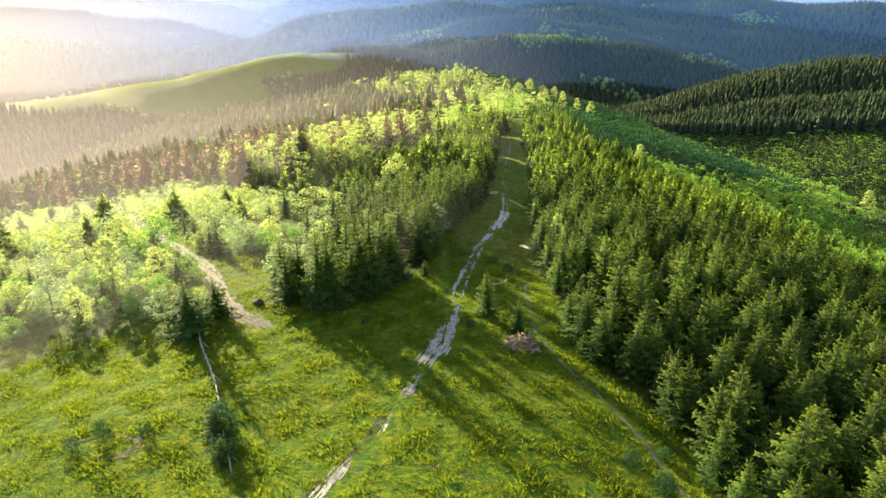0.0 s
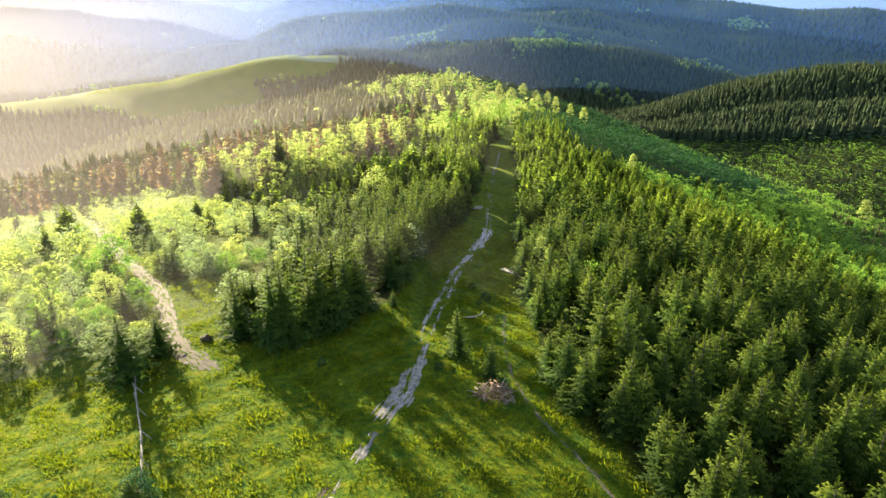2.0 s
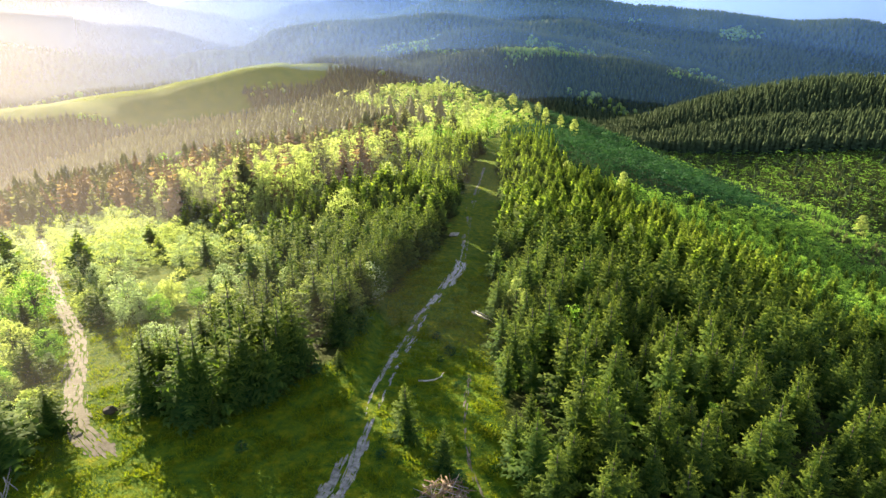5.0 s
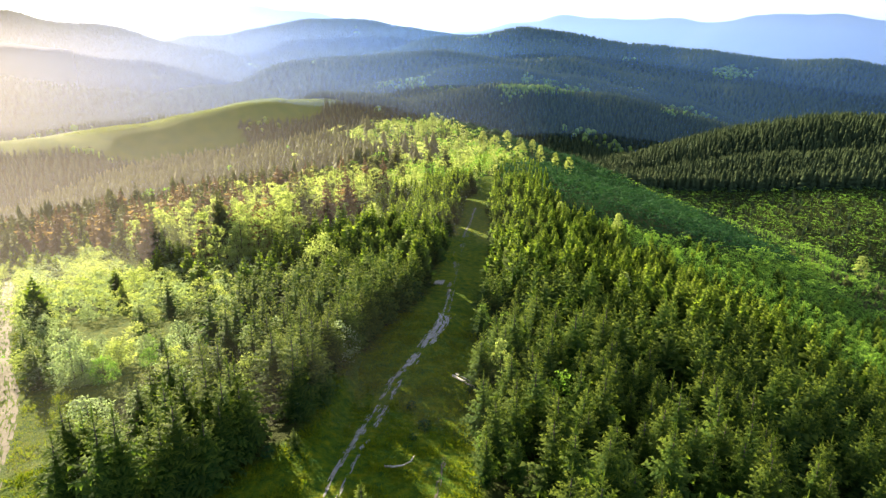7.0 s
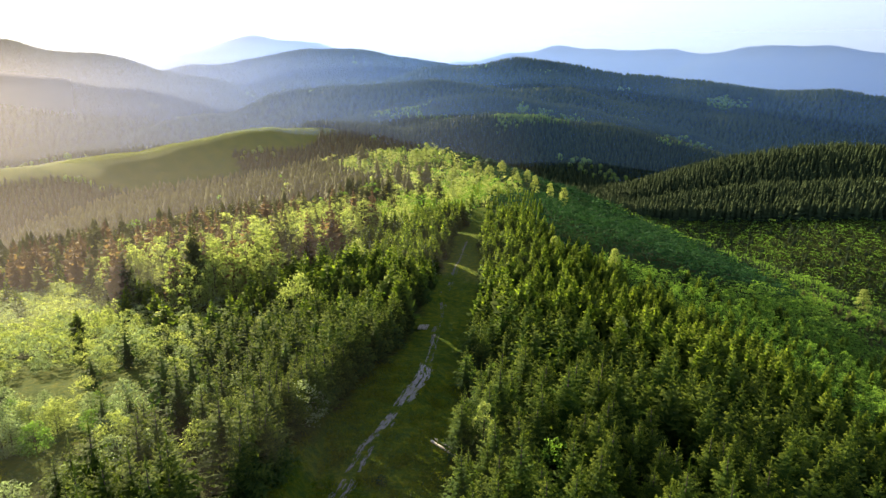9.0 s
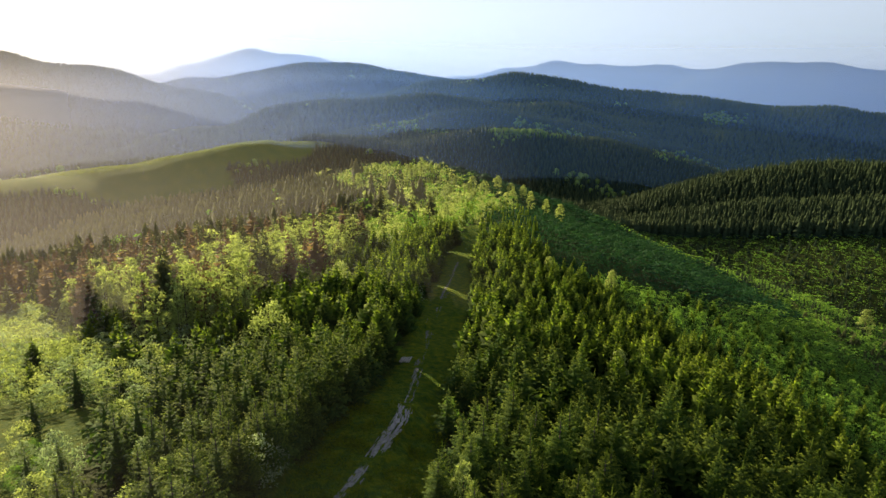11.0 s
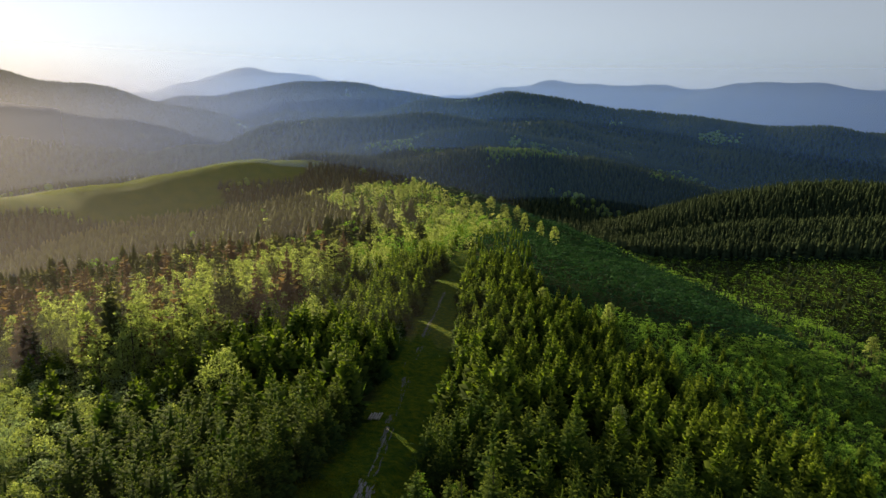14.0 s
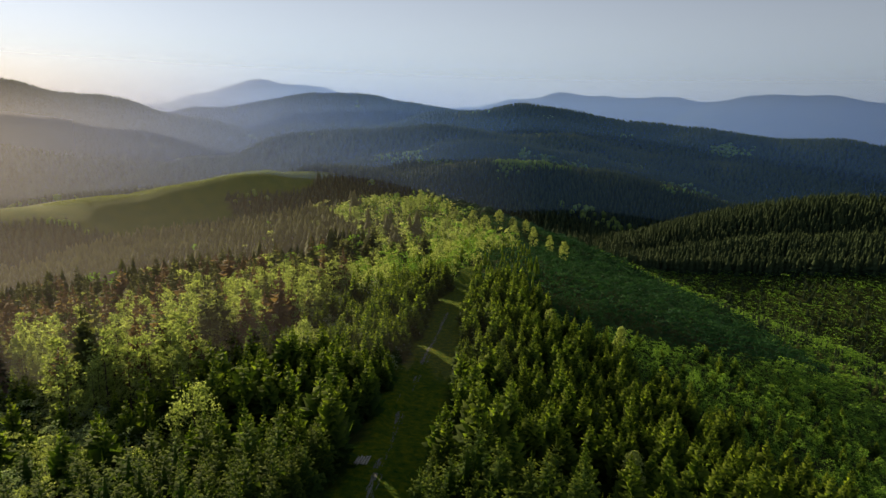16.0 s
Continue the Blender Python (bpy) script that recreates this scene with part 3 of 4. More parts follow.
def ridge_woods():
    rng = np.random.default_rng(11)
    x, y = scatter(rng, -330, 420, 15, 300, 3.55)
    bx, by = scatter(rng, -40, 40, 76, 300, 4.4)
    deep = side_x(EDGE_L, by) - bx
    more = (deep > 0.5) & (deep < 15)
    x, y = np.concatenate([x, bx[more]]), np.concatenate([y, by[more]])
    ey = np.concatenate([np.arange(76, 150, 2.3), np.arange(76.7, 150, 2.9)])
    ex = side_x(EDGE_L, ey) - np.where(np.arange(len(ey)) < 33, 1.2, 4.4) - rng.uniform(0, 1.2, len(ey))
    fy = np.arange(0, 12.5, 1.9)
    x, y = np.concatenate([x, ex, -16.5 + fy]), np.concatenate([y, ey, 76.0 + 0.55 * fy])
    # more shrubs on both flanks, beyond the spruces
    gx, gy = scatter(rng, -250, 330, 60, 300, 4.2)
    extra = np.concatenate([np.zeros(len(x), bool), np.ones(len(gx), bool)])
    x, y = np.concatenate([x, gx]), np.concatenate([y, gy])
    r = np.hypot(x - 8, y)
    keep = in_view(x, y) & (open_ground(x, y) < 0.5) & (r < 300) & (line_distance(FOOTPATH, x, y) > 1.2)
    # irregular gaps between the trees
    keep &= patch(x, y, 4.3, 2.0) < rng.uniform(0.62, 1.3, len(x))
    keep &= ~((x < -24) & (y < 150) & (patch(x, y, 6.5, 0.3) > rng.uniform(0.45, 0.85, len(x))))
    keep &= (line_distance([(5.8, 72.6), (-33, 132.5)], x, y) > 2.2) & (line_distance([(-10, 72.5), (-30, 103)], x, y) > 1.1) & (line_distance([(16, 147), (-11, 189)], x, y) > 1.0) & (line_distance([(20, 144), (-4, 181)], x, y) > 0.9) & (line_distance([(30, 267), (-2, 317)], x, y) > 2.6) & (np.hypot(x + 11.5, y - 159.4) > 4.2) & (np.hypot(x + 4.5, y - 201.5) > 4)
    x, y, r, extra = x[keep], y[keep], r[keep], extra[keep]
    n = len(x)
    left, right = side_x(EDGE_L, y) - x, x - side_x(EDGE_R, y)
    on_right = right > 0
    p, v = rng.uniform(0, 1, n), patch(x, y, 23, 1.0)
    limit = np.where(on_right, np.interp(y, [50, 142, 156, 175, 204, 234, 244, 300], [112, 80, 72, 64, 53, 40, 22, 14]) + 10 * (v - 0.5), np.interp(y, [75, 115, 140, 190, 215, 300], [20, 22, 34, 32, 18, 14]) + 8 * (v - 0.5))
    depth = np.where(on_right, right, left)
    share = 0.08 + 0.90 / (1 + np.exp((depth - limit) / 7))
    low = y > np.interp(x, FLANK_X, FLANK_Y) + 8 * (v - 0.5)
    share = np.where(on_right & (depth > limit + 4), np.where(low, 0.03, 0.16), share)
    share = np.where(~on_right & (depth > limit), np.maximum(share, 0.05), share)
    # the shrubby corner by the meadow's far side
    share = np.where((x < -26) & (y < 130), 0.28, share)
    keep = ~(extra & ((depth < limit) | (p < share)))
    x, y, r, p, v, left, right, on_right, depth, share, low = (a[keep] for a in (x, y, r, p, v, left, right, on_right, depth, share, low))
    n = len(x)
    spruce = p < share
    q = rng.uniform(0, 1, n)
    # the stand of tall old trees below the young spruces
    tall = ~on_right & (left > 27 + 14 * (v - 0.5)) & (left < 90) & (y > 178 + 16 * (patch(x, y, 9, 1.2) - 0.5)) & (patch(x, y, 12, 3.3) > 0.36)
    spruce &= ~tall
    old = (tall & (q < 0.15)) | (~on_right & (left > 40) & (y > 230) & (q < 0.06))
    birch = tall & (q > 0.60)
    willow = ~spruce & ~old & ~birch & ~on_right & (rng.uniform(0, 1, n) < 0.45)
    leafy = ~spruce & ~old & ~willow & ~birch
    corner = (x < -24) & (y < 135)
    size = np.where(spruce, rng.uniform(6.0, 10.6, n) * (0.9 + 0.3 * v), np.where(old, rng.uniform(13, 21, n), np.where(birch, rng.uniform(9, 17, n), np.where(on_right, rng.uniform(2.0, 4.6, n) * np.where(low, 0.8, 1.0), rng.uniform(2.4, 5.6, n)))))
    size = np.where(corner & ~old, np.where(spruce, rng.uniform(2.8, 6.5, n), rng.uniform(1.6, 4.2, n) + 3.5 * (rng.uniform(0, 1, n) > 0.93)), size)
    size = np.where(spruce & on_right & (share < 0.3), 0.62 * size, size)
    edge = spruce & (np.minimum(np.abs(left), np.abs(right)) < 4)
    size = np.where(edge, np.where(on_right, 0.82 * size, np.maximum(np.where(y < 150, 8.0, 6.5), size)), size)
    wide = np.where(spruce, rng.uniform(0.85, 1.2, n), np.where(old, rng.uniform(0.9, 1.2, n), rng.uniform(0.9, 1.5, n)))
    bush = on_right & ~spruce & ~low
    size, wide = np.where(bush, size * rng.uniform(0.8, 1.35, n), size), np.where(bush, 0.78 * wide, wide)
    # the trees nearest to the clearing's mouth stand singly
    order = np.argsort(np.hypot(x - 14, (y - 76) * 0.8) + 1e6 * ~spruce)
    single = np.zeros(n, bool)
    single[order[:290]] = True
    for i in np.where(single & spruce)[0]:
        big = "tall young spruce with sunlit yellow-green tips" if size[i] > 8 else ("small young spruce among taller ones" if size[i] < 6 else "")
        stand(P_SPRUCE[i % len(P_SPRUCE)], x[i], y[i], size[i], wide[i], rng.uniform(0, 360), big)
    order = np.argsort(np.hypot(x + 36, y - 82) + 1e6 * (spruce | old))
    lone = np.zeros(n, bool)
    lone[order[:130]] = True
    for i in np.where(lone & ~spruce & ~old)[0]:
        stand(P_SHRUB[1 if willow[i] else (0, 2)[i % 2]], x[i], y[i], size[i], wide[i], rng.uniform(0, 360), "grey-green willow shrub beside the lane" if willow[i] else "")
    rest = ~single & ~lone
    near = r < 150
    # Left flank gets paler leaves, right flank darker: light and shade in the colours.
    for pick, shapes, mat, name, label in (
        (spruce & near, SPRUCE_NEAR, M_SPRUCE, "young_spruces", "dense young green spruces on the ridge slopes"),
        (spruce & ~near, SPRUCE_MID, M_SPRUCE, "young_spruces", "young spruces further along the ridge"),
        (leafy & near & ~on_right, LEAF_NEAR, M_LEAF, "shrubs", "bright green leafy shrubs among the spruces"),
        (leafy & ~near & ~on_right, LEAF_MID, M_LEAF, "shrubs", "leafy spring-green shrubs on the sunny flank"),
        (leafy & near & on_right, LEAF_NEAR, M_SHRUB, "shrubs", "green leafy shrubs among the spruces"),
        (leafy & ~near & on_right & low, LEAF_MID, M_DARK_SHADED, "shrubs", "low dense shrubs on the far ridge flank"),
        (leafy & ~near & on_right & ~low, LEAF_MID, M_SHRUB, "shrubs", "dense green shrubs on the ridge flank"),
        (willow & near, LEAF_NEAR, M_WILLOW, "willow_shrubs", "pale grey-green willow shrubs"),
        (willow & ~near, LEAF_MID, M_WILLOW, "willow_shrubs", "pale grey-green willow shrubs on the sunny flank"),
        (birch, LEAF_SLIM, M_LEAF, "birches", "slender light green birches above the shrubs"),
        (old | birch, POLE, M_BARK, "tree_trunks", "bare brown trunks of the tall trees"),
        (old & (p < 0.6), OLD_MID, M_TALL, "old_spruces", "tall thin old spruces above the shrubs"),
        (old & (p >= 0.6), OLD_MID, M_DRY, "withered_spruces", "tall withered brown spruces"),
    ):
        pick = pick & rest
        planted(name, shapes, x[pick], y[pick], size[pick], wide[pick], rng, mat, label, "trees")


def far_woods():
    rng = np.random.default_rng(12)
    x, y = scatter(rng, -620, 760, 100, 1010, 4.4)
    r = np.hypot(x - 8, y)
    crest = x - np.interp(y, [283, 420, 540, 640, 760], [31, 46, 40, 10, -20])
    keep = in_view(x, y) & (open_ground(x, y) < 0.5) & (line_distance([(30, 267), (-2, 317)], x, y) > 2.6) & (line_distance([(50, 371), (14, 426)], x, y) > 3.2) & (r >= 300) & (r < np.where(x > 150, 1010, 780)) & ((crest > -75) | (rng.uniform(0, 1, len(x)) < 0.46))
    x, y, r = x[keep], y[keep], r[keep]
    p, v = rng.uniform(0, 1, len(x)), patch(x, y, 31, 0.4)
    crest = x - np.interp(y, [283, 420, 540, 640, 760], [31, 46, 40, 10, -20])
    behind = y - np.interp(x, [150, 250, 302, 344, 382, 422, 520, 700], [700, 712, 695, 672, 642, 612, 540, 420])     # from the front of the tall wood
    dark = (crest < -75 - 30 * (v - 0.5)) | ((crest > 150) & (behind > 0))
    plantation = (crest > 150) & (behind <= 0)
    dark |= (crest < -20) & (p > 0.93)
    dark |= plantation & (behind < -9) & (p > 0.62 + 0.25 * (v - 0.5))
    leafy = (~dark & (p < np.where((crest > -60) & (crest < 30), 0.66, 0.80))) | (dark & (crest < 0) & (crest > -190) & (rng.uniform(0, 1, len(x)) < 0.35))
    dark &= ~leafy
    size = np.where(dark, np.where(plantation, rng.uniform(3, 7, len(x)), np.where(crest > 0, rng.uniform(9.5, 16, len(x)) + 4 * np.exp(-(behind / 14) ** 2), rng.uniform(10, 21, len(x)))), np.where(leafy, rng.uniform(3, 6, len(x)) + np.where(crest < -60, 5, 3) * (rng.uniform(0, 1, len(x)) > 0.93), rng.uniform(4, 8, len(x))))
    wide = np.where(leafy, 1.25, 0.95) * rng.uniform(0.75, 1.35, len(x))
    young = ~leafy & ~dark & (crest < 30)
    leafy |= ~dark & ~young
    far = r > 420
    dry = dark & ~far & (crest < -75) & (p > 0.68)
    for pick, shapes, mat, label in ((dry, OLD_MID, M_DRY, "withered brown spruces of the wood below the ridge"), (dark & ~far & ~dry, OLD_MID, M_TALL, "tall spruces of the wood below the ridge"), (dark & far & (crest < 0), SPRUCE_FAR, M_TALL, "tall spruce wood on the lower slopes, grey-green with painted haze"), (dark & far & (crest >= 0), SPRUCE_FAR, M_OLD, "dark spruce wood above the clear-cut")):
        planted("spruce_wood", shapes, x[pick], y[pick], size[pick], wide[pick] * np.where(crest[pick] < 0, 1.5, 1.3), rng, mat, label, "trees")
    planted("tree_trunks", POLE, x[dark & ~far], y[dark & ~far], size[dark & ~far], wide[dark & ~far], rng, M_BARK, "bare trunks of the tall spruces", "trunks")
    planted("young_spruces", SPRUCE_FAR, x[young], y[young], size[young], wide[young], rng, M_SPRUCE, "scattered young spruces along the ridge", "trees")
    low = (y > np.interp(x, FLANK_X, FLANK_Y)) | (x < 60)
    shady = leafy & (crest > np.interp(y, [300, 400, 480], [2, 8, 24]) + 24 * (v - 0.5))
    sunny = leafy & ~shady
    fresh = rng.uniform(0, 1, len(x)) < 0.62
    size = np.where(sunny, size * rng.uniform(0.6, 1.7, len(x)), size)
    # Sunlit crest: its brightness is put into the pale leaf colour.
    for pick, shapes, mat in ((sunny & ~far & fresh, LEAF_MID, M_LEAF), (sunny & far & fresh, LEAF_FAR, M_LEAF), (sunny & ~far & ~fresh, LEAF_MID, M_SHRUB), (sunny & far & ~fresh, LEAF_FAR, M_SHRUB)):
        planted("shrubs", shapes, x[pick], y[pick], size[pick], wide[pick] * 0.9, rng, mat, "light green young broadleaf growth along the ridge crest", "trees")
    # Shaded flank: darker leaf colours in place of shade.
    for pick, shapes, mat in ((shady & (r < 620) & ~plantation & low, LEAF_FAR, M_DARK_SHADED), (shady & ~plantation & ~low, LEAF_MID, M_SHRUB), (shady & plantation, LEAF_FAR, M_SHRUB), (shady & (r >= 620) & ~plantation & low, LEAF_DIM, M_DARK_SHADED)):
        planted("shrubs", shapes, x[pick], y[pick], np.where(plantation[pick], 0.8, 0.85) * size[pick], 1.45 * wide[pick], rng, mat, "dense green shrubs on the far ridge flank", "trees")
    x, y = scatter(rng, -1300, 1300, 300, 1750, 6.6)
    r = np.hypot(x - 8, y)
    keep = in_view(x, y) & (open_ground(x, y) < 0.5) & (r >= np.where(x > 150, 1010, 780)) & (r < 1700) & (height(x, y) > -205)
    x, y = x[keep], y[keep]
    # Sunlit crest patches, painted as lighter trees at set spots.
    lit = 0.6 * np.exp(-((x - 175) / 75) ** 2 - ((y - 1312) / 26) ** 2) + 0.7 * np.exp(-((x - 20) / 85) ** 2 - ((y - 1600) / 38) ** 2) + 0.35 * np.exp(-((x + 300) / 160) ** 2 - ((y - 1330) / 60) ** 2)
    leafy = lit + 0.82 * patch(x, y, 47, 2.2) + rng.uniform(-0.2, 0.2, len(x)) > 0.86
    size = rng.uniform(9, 16, len(x)) * (0.8 + 0.4 * patch(x, y, 60, 4.0))
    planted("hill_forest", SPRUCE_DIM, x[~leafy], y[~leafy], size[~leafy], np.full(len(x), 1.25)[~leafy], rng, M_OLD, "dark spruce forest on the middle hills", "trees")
    planted("hill_birches", LEAF_DIM, x[leafy], y[leafy], 0.8 * size[leafy], np.full(len(x), 1.3)[leafy], rng, M_HILL_LIT, "light green broadleaf and painted sunlit patches on the middle hills", "trees")
    x, y = scatter(rng, -2600, 2600, 800, 3400, 11)
    r = np.hypot(x - 8, y)
    keep = in_view(x, y) & (r >= 1700) & (r < 3400)
    x, y = x[keep], y[keep]
    # Sunlit slopes further off, likewise put into the tree colour.
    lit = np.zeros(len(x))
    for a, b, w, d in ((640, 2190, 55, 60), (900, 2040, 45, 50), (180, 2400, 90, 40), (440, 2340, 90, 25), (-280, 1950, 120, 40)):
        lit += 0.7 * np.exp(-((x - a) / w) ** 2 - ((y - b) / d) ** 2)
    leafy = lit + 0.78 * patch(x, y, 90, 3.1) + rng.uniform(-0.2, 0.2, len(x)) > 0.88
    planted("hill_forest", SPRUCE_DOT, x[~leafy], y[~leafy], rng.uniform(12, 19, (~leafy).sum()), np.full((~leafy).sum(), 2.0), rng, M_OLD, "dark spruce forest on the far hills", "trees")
    planted("hill_birches", LEAF_DIM, x[leafy], y[leafy], rng.uniform(6, 11, leafy.sum()), np.full(leafy.sum(), 1.9), rng, M_HILL_LIT, "light green broadleaf and painted sunlit patches on the far hills", "trees")


ridge_woods()
far_woods()

SAPLING = (-20.5, 80.9)
BUSHES = [(8.3, 99.9, 1.1), (9.9, 94.1, 1.3), (8.7, 91.1, 0.8), (-9.5, 71.6, 1.0), (3.1, 70.1, 0.9), (8.8, 143.3, 1.6), (15.9, 105.3, 1.0), (10.5, 83.0, 0.9), (-5.0, 85.2, 1.1)]
# trees that stand out singly: x, y, height, width
for x, y, tall, wide in ((5.2, 72.6, 6.4, 1.0), (8.6, 68.2, 5.2, 0.9), (15.6, 65.0, 3.2, 1.1), (-31.0, 71.8, 8.0, 1.75), (-20.6, 49.6, 3.4, 1.5), (-19.0, 46.0, 2.6, 1.7), (-29.2, 76.5, 5.5, 1.5), (-13.0, 75.5, 3.6, 1.0), (-2.6, 86.0, 2.6, 1.1)):
    stand(P_SPRUCE[int(tall * 10) % 6], x, y, tall, wide, x * 40, "free-standing young spruce on the grass")
for x, y, tall, wide in ((19.4, 105.5, 7.6, 0.75), (49.1, 152.7, 8.5, 0.9), (71.3, 234, 10, 0.8), (-4, 192, 9, 1.1), (54.5, 244, 8, 0.9), (261, 387, 17, 1.0),
                         (-37, 594, 20, 0.8), (15, 617, 19, 0.8), (3, 612, 16, 0.9), (89, 490, 15, 0.8), (99, 486, 13, 0.8), (78, 500, 13, 1.1), (60, 520, 14, 1.2), (-49, 90, 9.0, 0.95), (-58, 197, 15, 0.7), (-43, 196, 14, 0.7), (-26, 234, 15, 0.6), (-57, 293, 17, 0.6)):
    stand(P_TREE[int(abs(x)) % 2], x, y, tall, wide, x * 33)
for x, y, tall in ((-11.5, 159.4, 10.5), (-4.5, 201.5, 10.0)):
    stand(P_SHRUB[2], x, y, tall, 0.9, 20 + x, "large round broadleaf tree beside the young spruces")
crest_rng = np.random.default_rng(31)
for _ in range(18):
    y = crest_rng.uniform(430, 640)
    x = np.interp(y, [420, 540, 640], [46, 40, 10]) + crest_rng.uniform(-85, 60)
    stand(P_TREE[_ % 2], x, y, crest_rng.uniform(7, 14), crest_rng.uniform(0.9, 1.5), crest_rng.uniform(0, 360), "broadleaf tree rising above the crest growth")
for x, y, tall in ((-20.4, 50.2, 3.0), (-19.2, 46.5, 2.2), (-21.5, 52.6, 1.8), (-34, 49.5, 1.3), (-32, 51.2, 1.6), (-27.6, 50.6, 1.3), (17.6, 42.5, 2.0), (15.8, 45.6, 1.6), (9.8, 66.8, 1.4), (19.3, 47.5, 1.3)):
    stand(P_SHRUB[3], x, y, tall, 1.35, x * 51, "low bush on the open meadow")
for x, y, tall in BUSHES:
    stand(P_SHRUB[3], x, y, tall, 1.5, x * 77, "small low bush growing in the clearing")
stand(P_BLOSSOM[0], *SAPLING, 2.8, 1.1, 30)
for ob in P_SPRUCE + P_SHRUB + P_TREE + P_BLOSSOM:
    for o in (*ob.children, ob):
        bpy.data.objects.remove(o)


# ---- track ----
def resample(line, step):
    a = np.array(line, float)
    d = np.concatenate([[0], np.cumsum(np.hypot(*np.diff(a, axis=0).T))])
    s = np.arange(0, d[-1], step)
    # smooth the corners by a moving mean of the even samples
    x, y = np.interp(s, d, a[:, 0]), np.interp(s, d, a[:, 1])
    w = max(1, int(6 / step))
    ker = np.ones(w) / w
    xs, ys = np.convolve(np.pad(x, w // 2, "edge"), ker, "same"), np.convolve(np.pad(y, w // 2, "edge"), ker, "same")
    k = w // 2
    return xs[k:len(xs) - k or None], ys[k:len(ys) - k or None]


def mud_patches(name, line, stretches, material, label, seed):
    """Irregular flat patches of bare earth along a line: stretches are side, width, from, to (shares of the line), patches per metre."""
    rng = np.random.default_rng(seed)
    x, y = resample(line, 0.25)
    tx, ty = np.gradient(x), np.gradient(y)
    ln = np.hypot(tx, ty)
    tx, ty = tx / ln, ty / ln
    cos, tris, base = [], [], 0
    for side, width, a, e, per in stretches:
        i0, i1 = int(a * len(x)), int(e * len(x))
        for _ in range(max(1, int((i1 - i0) * 0.25 * per))):
            i = rng.integers(i0, max(i0 + 1, i1))
            o = side + rng.normal(0, 0.33 * width)
            cx, cy = x[i] + ty[i] * o, y[i] - tx[i] * o
            lng, wid = rng.uniform(0.5, 2.0) * (0.4 + width), rng.uniform(0.04, 0.17) * width
            m = 14
            ang = np.linspace(0, 6.283, m, endpoint=False)
            rad = 1 + 0.38 * np.convolve(np.pad(rng.normal(0, 1, m), 1, "wrap"), [0.3, 0.5, 0.3], "valid")
            u, v = lng * 0.5 * np.cos(ang) * rad, wid * np.sin(ang) * rad
            px = np.concatenate([[cx], cx + tx[i] * u + ty[i] * v])
            py = np.concatenate([[cy], cy + ty[i] * u - tx[i] * v])
            cos.append(np.stack([px, py, np.concatenate([[0.022], np.full(m, 0.008)]) + rng.uniform(0, 0.012)], 1))
            k = np.arange(m)
            tris.append(base + np.stack([np.zeros(m, int), 1 + k, 1 + (k + 1) % m], 1))
            base += m + 1
    co, tri = np.concatenate(cos), np.concatenate(tris)
    co[:, 2] += height(co[:, 0], co[:, 1])
    up = np.cross(co[tri[:, 1]] - co[tri[:, 0]], co[tri[:, 2]] - co[tri[:, 0]])[:, 2] < 0
    tri[up] = tri[up][:, ::-1]
    me = tri_mesh(name, co, tri, material)
    return tagged(new(name, me), label, "track", kind="structure")


mud_patches("track_ruts", TRACK, [
    (-0.85, 0.8, 0.0, 0.03, 6.65), (-0.3, 0.4, 0.045, 0.055, 3.99), (-0.1, 0.8, 0.066, 0.078, 5.32),
    (-0.7, 0.9, 0.086, 0.135, 6.65), (0.5, 0.9, 0.086, 0.138, 6.65), (-0.55, 0.5, 0.135, 0.20, 5.99), (0.75, 0.4, 0.145, 0.19, 2.66),
    (-0.9, 0.6, 0.13, 0.15, 3.99), (-0.7, 0.5, 0.205, 0.25, 3.99), (0.5, 0.5, 0.20, 0.245, 3.99), (-0.3, 0.9, 0.25, 0.275, 5.32),
    (-0.45, 0.8, 0.285, 0.335, 7.98), (0.6, 0.7, 0.29, 0.33, 6.65), (-0.3, 0.3, 0.34, 0.40, 3.99),
], M_MUD, "wet pale mud in the wheel ruts of the ridge track", 3)
mud_patches("track_ruts", TRACK, [(-0.35, 0.55, 0.38, 0.75, 6), (0.5, 0.35, 0.34, 0.6, 2)], M_TRACK, "faint trodden wheel tracks further along the clearing", 13)
mud_patches("furrow", [(-11.5, 39), (-10.7, 40.8), (-9.3, 43.6), (-7.3, 47.0), (-6.2, 50.3), (-5.3, 52.2)], [(-0.3, 0.5, 0.0, 1.0, 4)], M_EARTH, "dark wet furrow beside the track", 6)
mud_patches("furrow", [(-10.3, 42.2), (-7.1, 44.4), (-3.3, 44.9), (0.4, 44.0), (3.1, 42.4), (5, 40)], [(0, 0.4, 0.1, 0.9, 2.2)], M_EARTH, "dark curved wheel furrow in the meadow", 7)
mud_patches("bare_earth", [(-35.5, 50.4), (-33.2, 50.6), (-30.9, 51.2), (-28.1, 50.4), (-26.6, 48.6), (-28.9, 46.8), (-30.8, 47.6), (-33, 48.6)], [(0, 0.7, 0.0, 1.0, 2.5)], M_EARTH, "rooted-up dark earth in the meadow", 8)
mud_patches("footpath", FOOTPATH, [(0, 0.40, 0.0, 1.0, 2.6), (0, 0.5, 0.0, 0.3, 2.0)], M_DIRT, "narrow trodden earth path along the spruce edge", 4)
mud_patches("lane", LANE, [(-0.6, 1.0, 0.0, 1.0, 3.6), (0.6, 1.0, 0.0, 1.0, 3.6), (0, 1.2, 0.0, 0.35, 1.5)], M_DIRT, "pale dirt lane through the shrubs", 5)


